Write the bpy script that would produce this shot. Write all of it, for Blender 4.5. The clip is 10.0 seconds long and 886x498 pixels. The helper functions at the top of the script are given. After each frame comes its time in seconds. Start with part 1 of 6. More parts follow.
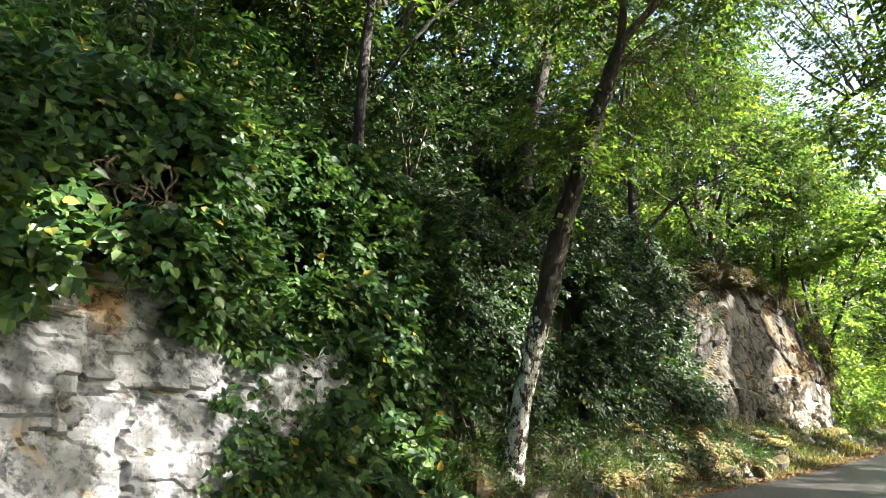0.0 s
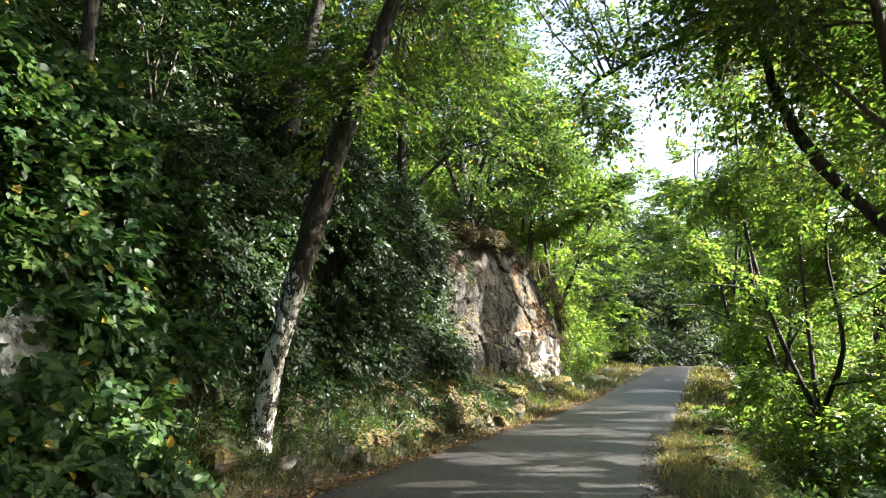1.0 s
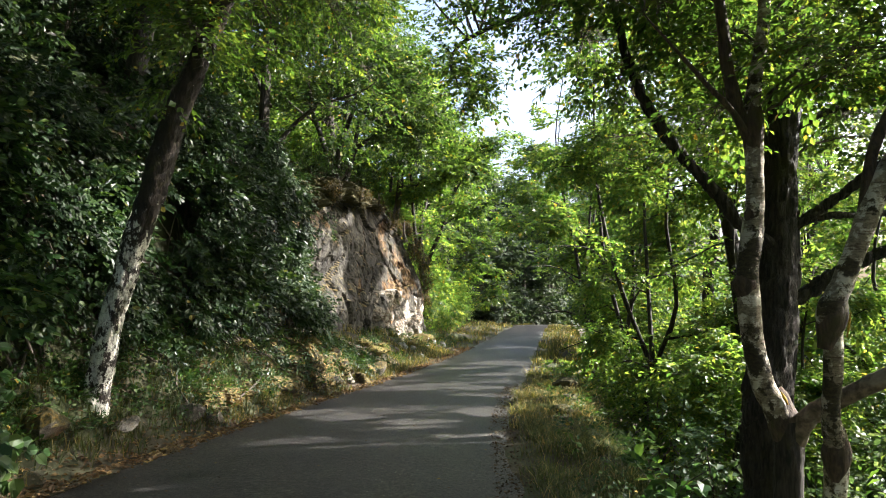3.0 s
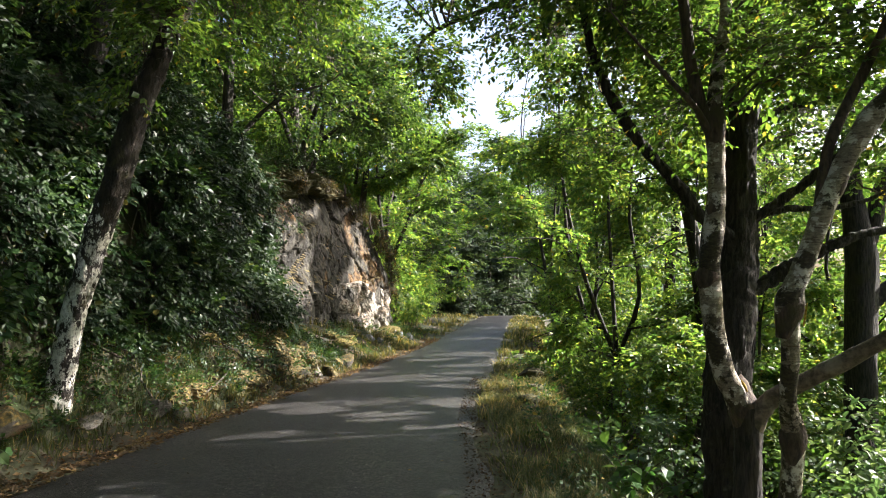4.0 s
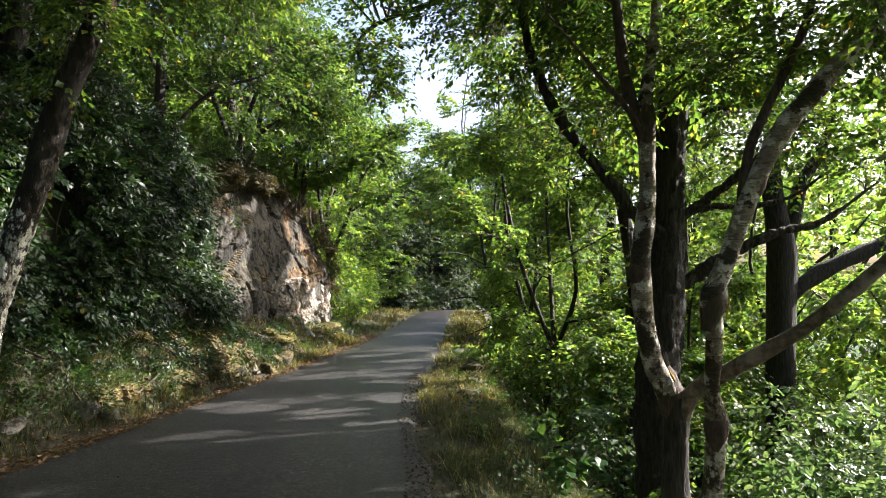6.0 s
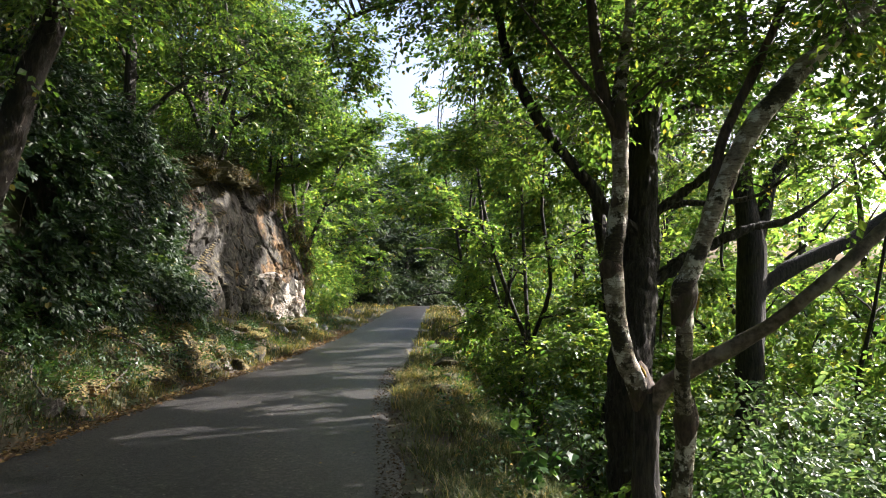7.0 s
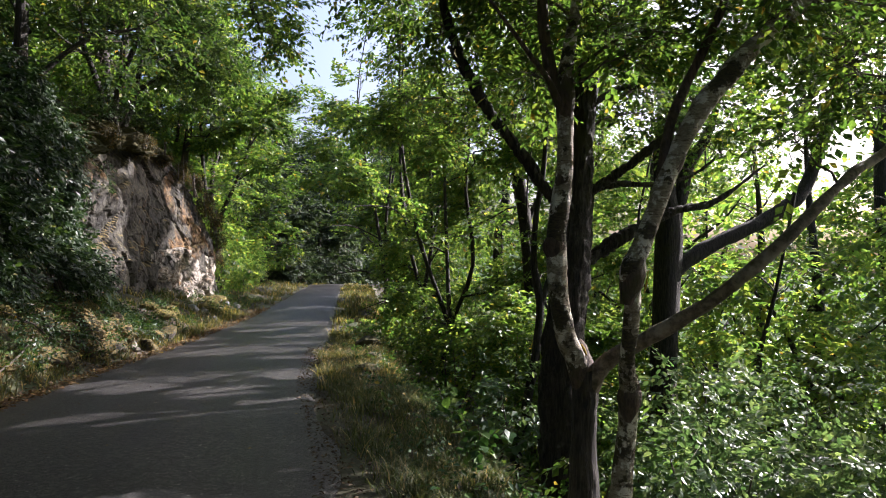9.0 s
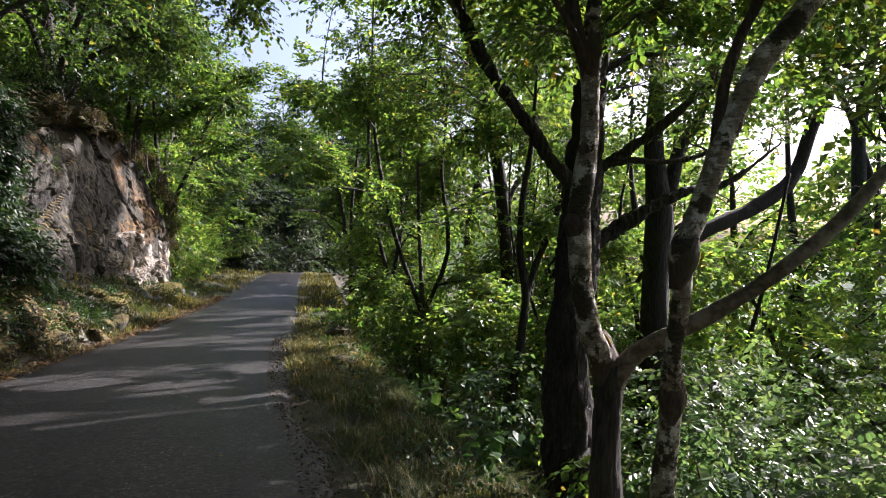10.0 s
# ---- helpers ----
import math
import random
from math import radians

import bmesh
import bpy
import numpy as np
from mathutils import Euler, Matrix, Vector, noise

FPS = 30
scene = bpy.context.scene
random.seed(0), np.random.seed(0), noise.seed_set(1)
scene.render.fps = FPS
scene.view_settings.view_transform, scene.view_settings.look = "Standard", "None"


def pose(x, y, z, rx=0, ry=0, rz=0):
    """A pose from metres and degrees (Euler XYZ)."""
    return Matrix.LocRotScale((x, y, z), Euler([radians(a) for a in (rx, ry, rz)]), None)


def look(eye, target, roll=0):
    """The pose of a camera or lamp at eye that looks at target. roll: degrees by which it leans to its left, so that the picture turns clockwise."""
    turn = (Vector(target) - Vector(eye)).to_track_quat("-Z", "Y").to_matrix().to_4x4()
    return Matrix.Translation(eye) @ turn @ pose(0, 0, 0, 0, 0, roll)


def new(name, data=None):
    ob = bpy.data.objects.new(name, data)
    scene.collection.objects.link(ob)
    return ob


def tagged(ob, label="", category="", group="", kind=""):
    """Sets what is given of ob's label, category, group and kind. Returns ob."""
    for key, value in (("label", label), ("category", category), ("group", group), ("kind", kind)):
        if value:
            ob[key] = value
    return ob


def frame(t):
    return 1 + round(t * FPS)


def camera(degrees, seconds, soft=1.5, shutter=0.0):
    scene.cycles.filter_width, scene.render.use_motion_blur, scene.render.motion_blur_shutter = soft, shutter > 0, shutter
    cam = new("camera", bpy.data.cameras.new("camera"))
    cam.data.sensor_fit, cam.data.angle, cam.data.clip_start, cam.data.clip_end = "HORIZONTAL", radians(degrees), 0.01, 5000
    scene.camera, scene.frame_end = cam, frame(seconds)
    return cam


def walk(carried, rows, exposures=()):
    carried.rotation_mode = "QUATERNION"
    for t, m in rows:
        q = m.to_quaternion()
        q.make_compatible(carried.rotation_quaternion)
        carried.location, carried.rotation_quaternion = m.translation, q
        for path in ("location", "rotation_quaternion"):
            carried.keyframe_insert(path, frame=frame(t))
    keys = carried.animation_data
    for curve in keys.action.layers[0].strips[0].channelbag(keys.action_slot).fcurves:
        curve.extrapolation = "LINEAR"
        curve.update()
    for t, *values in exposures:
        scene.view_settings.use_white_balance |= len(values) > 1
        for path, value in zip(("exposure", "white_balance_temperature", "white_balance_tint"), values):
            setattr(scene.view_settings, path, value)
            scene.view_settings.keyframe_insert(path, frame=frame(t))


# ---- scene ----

def aim(x, y, z, yaw, pitch, roll):
    """A camera pose from its place and degrees: yaw to the left of +y, pitch up, roll as look()."""
    a, b = radians(yaw), radians(pitch)
    ahead = (-math.sin(a) * math.cos(b), math.cos(a) * math.cos(b), math.sin(b))
    return look((x, y, z), (x + ahead[0], y + ahead[1], z + ahead[2]), roll)


cam = camera(67.9, 10.0, soft=1.0)
walk(cam, [
    (0, aim(0.204, -0.601, 1.433, 37.50, 12.12, 0.47)),
    (0.5, aim(0.043, -0.297, 1.530, 26.26, 10.04, 0.10)),
    (1, aim(-0.016, -0.068, 1.547, 17.11, 8.05, 0.05)),
    (1.5, aim(-0.036, 0.041, 1.514, 12.10, 6.64, 0.05)),
    (2, aim(0.002, 0.049, 1.502, 9.82, 5.93, 0.12)),
    (2.5, aim(0.024, 0.053, 1.503, 7.59, 5.22, 0.15)),
    (3, aim(0.055, 0.051, 1.493, 5.70, 4.67, 0.15)),
    (4.5, aim(0.002, -0.002, 1.509, 1.33, 3.76, -0.51)),
    (5, aim(0.000, 0.000, 1.500, 0.00, 3.71, -0.64)),
    (5.5, aim(0.019, -0.022, 1.516, -1.36, 3.60, -0.63)),
    (7, aim(0.062, 0.022, 1.508, -4.48, 3.06, -0.45)),
    (7.5, aim(0.077, 0.023, 1.485, -6.04, 2.78, -0.22)),
    (8, aim(0.073, -0.019, 1.468, -7.86, 2.27, -0.15)),
    (8.5, aim(-0.034, 0.055, 1.477, -10.18, 1.88, -0.02)),
    (9, aim(-0.145, 0.215, 1.498, -12.18, 1.18, 0.10)),
    (9.5, aim(-0.209, 0.515, 1.440, -14.21, 0.85, 0.39)),
    (10, aim(-0.323, 0.921, 1.423, -15.92, 0.35, 0.62)),
], exposures=[(0, 3.2, 5950, 12), (1.5, 2.8, 5900, 12), (5, 2.42, 5850, 16), (7.5, 2.15, 5750, 18), (10, 1.85, 5600, 25)])

# ---------------------------------------------------------------- light
SUN_AZ, SUN_EL = 71.0, 32.0          # degrees from +y towards +x, and above the horizon
world = bpy.data.worlds.new("world")
scene.world = world
world.use_nodes = True
wn = world.node_tree.nodes
sky = wn.new("ShaderNodeTexSky")
sky.sky_type = "NISHITA"
sky.sun_disc = False
sky.sun_elevation = radians(SUN_EL)
sky.sun_rotation = radians(SUN_AZ)
sky.air_density, sky.dust_density, sky.ozone_density = 1.0, 7.0, 1.0
wn["Background"].inputs["Strength"].default_value = 0.09
world.node_tree.links.new(sky.outputs[0], wn["Background"].inputs["Color"])
sun_data = bpy.data.lights.new("sun", "SUN")
sun_data.energy, sun_data.angle, sun_data.color = 5.0, radians(0.5), (1.0, 0.9, 0.74)
sun = new("sun", sun_data)
sun_way = Vector((math.sin(radians(SUN_AZ)) * math.cos(radians(SUN_EL)),
                  math.cos(radians(SUN_AZ)) * math.cos(radians(SUN_EL)), math.sin(radians(SUN_EL))))
sun.matrix_world = look(sun_way * 60, (0, 0, 0))


# ---------------------------------------------------------------- numbers and noise
def hash01(ix, iy, iz, seed=0):
    h = (ix * 374761393 + iy * 668265263 + iz * 1274126177 + seed * 974711) & 0x7FFFFFFF
    h = ((h ^ (h >> 13)) * 1103515245) & 0x7FFFFFFF
    return ((h ^ (h >> 16)) & 0xFFFFFF) / float(0xFFFFFF)


def vnoise(p, seed=0):
    """Smooth value noise, -1 to 1, of points (n, 3)."""
    p = np.asarray(p, float)
    i = np.floor(p).astype(np.int64)
    f = p - i
    f = f * f * (3 - 2 * f)
    out = np.zeros(len(p))
    for dx in (0, 1):
        for dy in (0, 1):
            for dz in (0, 1):
                w = (f[:, 0] if dx else 1 - f[:, 0]) * (f[:, 1] if dy else 1 - f[:, 1]) * (f[:, 2] if dz else 1 - f[:, 2])
                out += w * hash01(i[:, 0] + dx, i[:, 1] + dy, i[:, 2] + dz, seed)
    return out * 2 - 1


def fbm(p, octaves=4, seed=0, gain=0.5):
    p = np.asarray(p, float)
    out, amp = np.zeros(len(p)), 1.0
    for k in range(octaves):
        out += amp * vnoise(p * 2.0 ** k + 17.3 * k, seed + k)
        amp *= gain
    return out


def worley(p, seed=0):
    """Distance to the nearest and second nearest of jittered points, and a random number of the nearest."""
    p = np.asarray(p, float)
    i = np.floor(p).astype(np.int64)
    d1, d2, cell = np.full(len(p), 9.0), np.full(len(p), 9.0), np.zeros(len(p))
    for dx in (-1, 0, 1):
        for dy in (-1, 0, 1):
            for dz in (-1, 0, 1):
                a, b, c = i[:, 0] + dx, i[:, 1] + dy, i[:, 2] + dz
                q = np.stack([a + hash01(a, b, c, seed), b + hash01(a, b, c, seed + 1), c + hash01(a, b, c, seed + 2)], 1)
                d = np.linalg.norm(q - p, axis=1)
                near = d < d1
                d2 = np.where(near, d1, np.minimum(d2, d))
                cell = np.where(near, hash01(a, b, c, seed + 3), cell)
                d1 = np.where(near, d, d1)
    return d1, d2, cell


def smooth(x, a, b):
    t = np.clip((np.asarray(x, float) - a) / (b - a), 0, 1)
    return t * t * (3 - 2 * t)


# ---------------------------------------------------------------- the lie of the land
EDGE_Y = [-400, -6, 0, 5, 8, 10.7, 13.4, 18, 27, 36, 45, 60, 400]
EDGE_L = [-4.2, -4.2, -3.8, -3.6, -3.15, -2.7, -2.25, -1.65, -0.8, -0.2, 0.6, 8.0, 160]
EDGE_R = [-0.4, 0.0, 0.18, 0.18, 0.03, 0.10, 0.38, 0.72, 1.35, 1.95, 2.8, 11.5, 164]


def road_left(y):
    return np.interp(y, EDGE_Y, EDGE_L)


def road_right(y):
    return np.interp(y, EDGE_Y, EDGE_R)


def road_z(y):
    y = np.asarray(y, float)
    return -0.004 * np.clip(y - 43, 0, 17) ** 2 + 0.10 * np.clip(y - 60, 0, 150)


def land(x, y):
    """The height of the ground."""
    x, y = np.asarray(x, float), np.asarray(y, float)
    x, y = np.broadcast_arrays(x, y)
    base = road_z(y)
    shape = x.shape
    pts = np.stack([x.ravel(), y.ravel(), 0 * x.ravel()], 1)
    rough = fbm(pts * 1.7, 3, 3).reshape(shape)
    wide = fbm(pts * 0.35, 3, 9).reshape(shape)
    big = fbm(pts * 0.012, 3, 21).reshape(shape)
    # to the left: verge, bank, steep face, hillside
    d = road_left(y) - x
    foot = np.interp(y, [-6, 0, 5, 9, 12, 14, 20, 24, 30, 60], [0.6, 0.6, 0.8, 1.1, 1.4, 2.2, 1.8, 2.6, 3.0, 4.0])
    bank = np.interp(y, [-6, 3, 6, 9, 12, 14, 22, 30], [0.3, 0.4, 0.65, 0.95, 0.9, 0.8, 0.5, 0.4])
    left = bank * smooth(d, 0.08, foot) + 3.2 * smooth(d, foot, foot + 1.3) + 0.72 * np.clip(d - foot - 0.9, 0, 60) + 0.1 * np.clip(d - foot - 60, 0, 900)
    left = left + rough * 0.12 * smooth(d, 0.05, 0.8) + wide * 0.5 * smooth(d, 1.5, 4)
    left = left * np.interp(y, [34, 62], [1.0, 0.25])
    # to the right: grassy verge, drop, wooded slope with the lower road, valley
    e = x - road_right(y)
    brim = np.interp(y, [-6, 4, 8, 12, 20, 40], [1.0, 1.0, 1.0, 0.95, 0.95, 1.5])
    right = -0.08 * np.clip(e, 0, 1.2) - 1.1 * smooth(e, brim, brim + 1.0) - 0.36 * np.clip(e - brim - 0.6, 0, 6)
    right = right - 0.42 * np.clip(e - 11.5, 0, 60) - 0.16 * np.clip(e - 60, 0, 300)
    right = right + rough * 0.07 * smooth(e, 0.05, 0.6) + wide * 0.25 * smooth(e, 1.5, 4) * (1 - smooth(e, 6, 7.5) * (1 - smooth(e, 11.5, 13)))
    right = right + big * 22 * smooth(e, 150, 700)
    return base + np.where(d > 0, left, 0) + np.where(e > 0, right, 0) - 0.02 * ((d <= 0) & (e <= 0))


def ground_at(x, y):
    return float(land(np.array([x]), np.array([y]))[0])


# ---------------------------------------------------------------- meshes
def mesh_of(name, verts, faces, smooth_faces=True):
    """A mesh from an array of points and one or more arrays of faces."""
    verts = np.asarray(verts, np.float32)
    groups = [np.asarray(f, np.int32) for f in (faces if isinstance(faces, list) else [faces]) if len(f)]
    me = bpy.data.meshes.new(name)
    me.vertices.add(len(verts))
    me.vertices.foreach_set("co", verts.ravel())
    loops = np.concatenate([g.ravel() for g in groups])
    sizes = np.concatenate([np.full(len(g), g.shape[1], np.int32) for g in groups])
    starts = np.concatenate([[0], np.cumsum(sizes)[:-1]]).astype(np.int32)
    me.loops.add(len(loops))
    me.loops.foreach_set("vertex_index", loops)
    me.polygons.add(len(sizes))
    me.polygons.foreach_set("loop_start", starts)
    me.polygons.foreach_set("use_smooth", np.full(len(sizes), bool(smooth_faces)))
    me.update(calc_edges=True)
    return me


def joined(pieces):
    """Several (verts, faces) as one."""
    verts, faces, n = [], {}, 0
    for v, f in pieces:
        for g in (f if isinstance(f, list) else [f]):
            if len(g):
                faces.setdefault(np.shape(g)[1], []).append(np.asarray(g) + n)
        verts.append(v)
        n += len(v)
    return np.concatenate(verts), [np.concatenate(g) for g in faces.values()]


def part(name, geo, material, parent=None, label="", flat=False):
    me = mesh_of(name, geo[0], geo[1], not flat)
    me.materials.append(material)
    ob = new(name, me)
    if parent is not None:
        ob.parent = parent
    if label:
        tagged(ob, label)
    return ob


def grid_faces(nu, nv, wrap=False):
    a = np.arange(nu - 1)[:, None] * nv + np.arange(nv if wrap else nv - 1)[None]
    b = np.arange(nu - 1)[:, None] * nv + (np.arange(nv if wrap else nv - 1)[None] + 1) % nv
    return np.stack([a, b, b + nv, a + nv], -1).reshape(-1, 4)


def spline(points, steps):
    """Points on a Catmull-Rom curve through the rows given (any number of columns)."""
    p = np.asarray(points, float)
    p = np.concatenate([[2 * p[0] - p[1]], p, [2 * p[-1] - p[-2]]])
    out = []
    for k in range(1, len(p) - 2):
        for t in np.linspace(0, 1, steps, endpoint=False):
            a, b, c, d = p[k - 1:k + 3]
            out.append(0.5 * (2 * b + (c - a) * t + (2 * a - 5 * b + 4 * c - d) * t * t + (3 * b - a - 3 * c + d) * t ** 3))
    out.append(p[-2])
    return np.array(out)


def tube(path, radii, sides=8, lump=0.0, seed=0, cap=True, furrow=0.0):
    """A tapered tube along a path; lump: how uneven, as a share of the radius; furrow: depth of the fissures in metres."""
    path, radii = np.asarray(path, float), np.asarray(radii, float)
    way = np.gradient(path, axis=0)
    way /= np.linalg.norm(way, axis=1, keepdims=True) + 1e-9
    ref = np.array([0.31, 0.95, 0.05]) if abs(way[:, 2]).mean() > 0.5 else np.array([0.05, 0.1, 1.0])
    u = np.cross(way, ref)
    u /= np.linalg.norm(u, axis=1, keepdims=True) + 1e-9
    v = np.cross(way, u)
    ang = np.arange(sides) / sides * 2 * math.pi
    ring = np.cos(ang)[None, :, None] * u[:, None] + np.sin(ang)[None, :, None] * v[:, None]
    r = np.repeat(radii[:, None], sides, 1)
    if lump:
        flat = (path[:, None] + ring * radii[:, None, None]).reshape(-1, 3)
        r = r * (1 + lump * (fbm(flat * np.array([7, 7, 2.2]), 3, seed).reshape(r.shape)))
    if furrow:
        d1, d2, cell = worley(flat * np.array([15, 15, 3.4]) + 0.5 * np.stack([vnoise(flat * 5, 31), vnoise(flat * 5, 32), vnoise(flat * 5, 33)], 1), seed + 70)
        plates = furrow * (cell - 0.5 - 1.3 * np.exp(-((d2 - d1) / 0.16) ** 2))
        r = r + plates.reshape(r.shape) * np.minimum(1, radii / 0.08)[:, None]
    verts = (path[:, None] + ring * r[..., None]).reshape(-1, 3)
    faces = [grid_faces(len(path), sides, True)]
    if cap:
        verts = np.concatenate([verts, path[-1:] + way[-1:] * radii[-1]])
        last = (len(path) - 1) * sides
        faces.append(np.array([[last + k, last + (k + 1) % sides, len(verts) - 1] for k in range(sides)]))
    return verts, faces


# ---------------------------------------------------------------- materials
def material(name):
    m = bpy.data.materials.new(name)
    m.use_nodes = True
    return m, m.node_tree.nodes, m.node_tree.links, m.node_tree.nodes["Principled BSDF"]


def ramp(nodes, stops, mode="LINEAR"):
    r = nodes.new("ShaderNodeValToRGB")
    r.color_ramp.interpolation = mode
    e = r.color_ramp.elements
    while len(e) < len(stops):
        e.new(0.5)
    for k, (at, colour) in enumerate(stops):
        e[k].position = at
        e[k].color = (*colour, 1) if len(colour) == 3 else colour
    return r


def noise_node(nodes, links, scale, detail=4, rough=0.55, stretch=None, kind="noise", coords="Object"):
    tc = nodes.new("ShaderNodeTexCoord")
    out = tc.outputs[coords]
    if stretch:
        mp = nodes.new("ShaderNodeMapping")
        mp.inputs["Scale"].default_value = stretch
        links.new(out, mp.inputs["Vector"])
        out = mp.outputs[0]
    t = nodes.new("ShaderNodeTexVoronoi" if kind == "voronoi" else "ShaderNodeTexNoise")
    t.inputs["Scale"].default_value = scale
    if kind == "noise":
        t.inputs["Detail"].default_value = detail
        t.inputs["Roughness"].default_value = rough
    links.new(out, t.inputs["Vector"])
    return t


def mixed(nodes, links, fac, a, b, mode="MIX"):
    m = nodes.new("ShaderNodeMix")
    m.data_type, m.blend_type = "RGBA", mode
    for socket, value in ((m.inputs[0], fac), (m.inputs[6], a), (m.inputs[7], b)):
        if isinstance(value, bpy.types.NodeSocket):
            links.new(value, socket)
        elif isinstance(value, (int, float)):
            socket.default_value = value
        else:
            socket.default_value = (*value, 1)
    return m.outputs[2]


def bumped(nodes, links, height, bsdf, strength=0.4, distance=0.02):
    b = nodes.new("ShaderNodeBump")
    b.inputs["Strength"].default_value, b.inputs["Distance"].default_value = strength, distance
    links.new(height, b.inputs["Height"])
    links.new(b.outputs[0], bsdf.inputs["Normal"])


def leaf_material(name, dark, mid, light, old=None, shine=0.45, glow=0.45, rare=0.96, gloss=0.35, single=False):
    """Leaves: each its own shade, light shining through."""
    m, nodes, links, bsdf = material(name)
    geo = nodes.new("ShaderNodeNewGeometry")
    stops = [(0.0, dark), (0.5, mid), (0.9, light)] + ([(rare, light), (min(rare + 0.015, 1), old)] if old else [])
    r = ramp(nodes, stops)
    links.new(nodes.new("ShaderNodeObjectInfo").outputs["Random"] if single else geo.outputs["Random Per Island"], r.inputs[0])
    big = noise_node(nodes, links, 0.9, 2)
    shade = ramp(nodes, [(0.3, (0.7, 0.8, 0.75)), (0.7, (1.25, 1.15, 1.0))])
    links.new(big.outputs["Fac"], shade.inputs[0])
    col = mixed(nodes, links, 1.0, r.outputs[0], shade.outputs[0], "MULTIPLY")
    links.new(col, bsdf.inputs["Base Color"])
    bsdf.inputs["Roughness"].default_value = shine
    bsdf.inputs["Specular IOR Level"].default_value = gloss
    through_leaf = nodes.new("ShaderNodeBsdfTranslucent")
    warm = mixed(nodes, links, 1.0, col, (2.4, 2.35, 1.25), "MULTIPLY")
    links.new(warm, through_leaf.inputs["Color"])
    mix = nodes.new("ShaderNodeMixShader")
    mix.inputs[0].default_value = glow
    links.new(bsdf.outputs[0], mix.inputs[1])
    links.new(through_leaf.outputs[0], mix.inputs[2])
    links.new(mix.outputs[0], nodes["Material Output"].inputs["Surface"])
    return m


LEAF_OAK = leaf_material("leaf_oak", (0.023, 0.051, 0.013), (0.046, 0.088, 0.018), (0.093, 0.135, 0.026), (0.227, 0.158, 0.026), 0.36, 0.55, 0.975, 0.5)
# Hillside leaves: LEAF_OAK made darker, shade put into the leaf colour.
LEAF_HILL_SHADED = leaf_material("leaf_hill_shaded", (0.013, 0.031, 0.010), (0.025, 0.050, 0.013), (0.052, 0.080, 0.019), (0.18, 0.13, 0.026), 0.4, 0.45, 0.98, 0.45)
LEAF_BRIGHT = leaf_material("leaf_bright", (0.036, 0.079, 0.020), (0.072, 0.130, 0.028), (0.134, 0.177, 0.042), (0.258, 0.186, 0.039), 0.38, 0.6, 0.98, 0.5)
# Dark leaves, dimmed further: the colour carries the left bank's deep shade.
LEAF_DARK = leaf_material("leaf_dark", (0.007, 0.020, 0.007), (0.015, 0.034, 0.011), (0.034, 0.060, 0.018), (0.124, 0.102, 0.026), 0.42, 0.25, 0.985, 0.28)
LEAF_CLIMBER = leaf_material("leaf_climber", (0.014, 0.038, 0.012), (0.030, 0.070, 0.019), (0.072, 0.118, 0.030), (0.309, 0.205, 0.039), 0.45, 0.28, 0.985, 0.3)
LEAF_SINGLE = leaf_material("leaf_single", (0.015, 0.042, 0.013), (0.034, 0.078, 0.021), (0.075, 0.123, 0.032), (0.309, 0.205, 0.039), 0.45, 0.35, 0.985, 0.3, True)
# Distant leaves: bluer and duller, haze put into the colour.
LEAF_FAR_HAZED = leaf_material("leaf_far_hazed", (0.015, 0.029, 0.016), (0.025, 0.044, 0.023), (0.042, 0.062, 0.031), None, 0.6, 0.3)
LEAF_SILVER = leaf_material("leaf_silver", (0.035, 0.070, 0.034), (0.062, 0.108, 0.052), (0.11, 0.155, 0.080), None, 0.40, 0.35, 0.96, 0.45)
IVY_BROWN = leaf_material("ivy_brown", (0.012, 0.014, 0.005), (0.030, 0.028, 0.009), (0.07, 0.055, 0.016), (0.15, 0.09, 0.03), 0.6, 0.2, 0.9, 0.2)
GRASS = leaf_material("grass_blades", (0.026, 0.044, 0.012), (0.05, 0.066, 0.018), (0.10, 0.105, 0.036), (0.22, 0.17, 0.085), 0.6, 0.3, 0.82)
GRASS_DRY = leaf_material("grass_dry", (0.04, 0.056, 0.016), (0.085, 0.088, 0.026), (0.18, 0.15, 0.055), (0.34, 0.26, 0.13), 0.6, 0.35, 0.78)
LITTER_DARK = leaf_material("rotting_leaves", (0.020, 0.014, 0.009), (0.045, 0.030, 0.017), (0.085, 0.056, 0.030), (0.15, 0.11, 0.06), 0.7, 0.1, 0.94)
LITTER = leaf_material("fallen_leaves", (0.055, 0.034, 0.019), (0.12, 0.072, 0.036), (0.20, 0.125, 0.065), (0.30, 0.21, 0.09), 0.7, 0.15, 0.9)


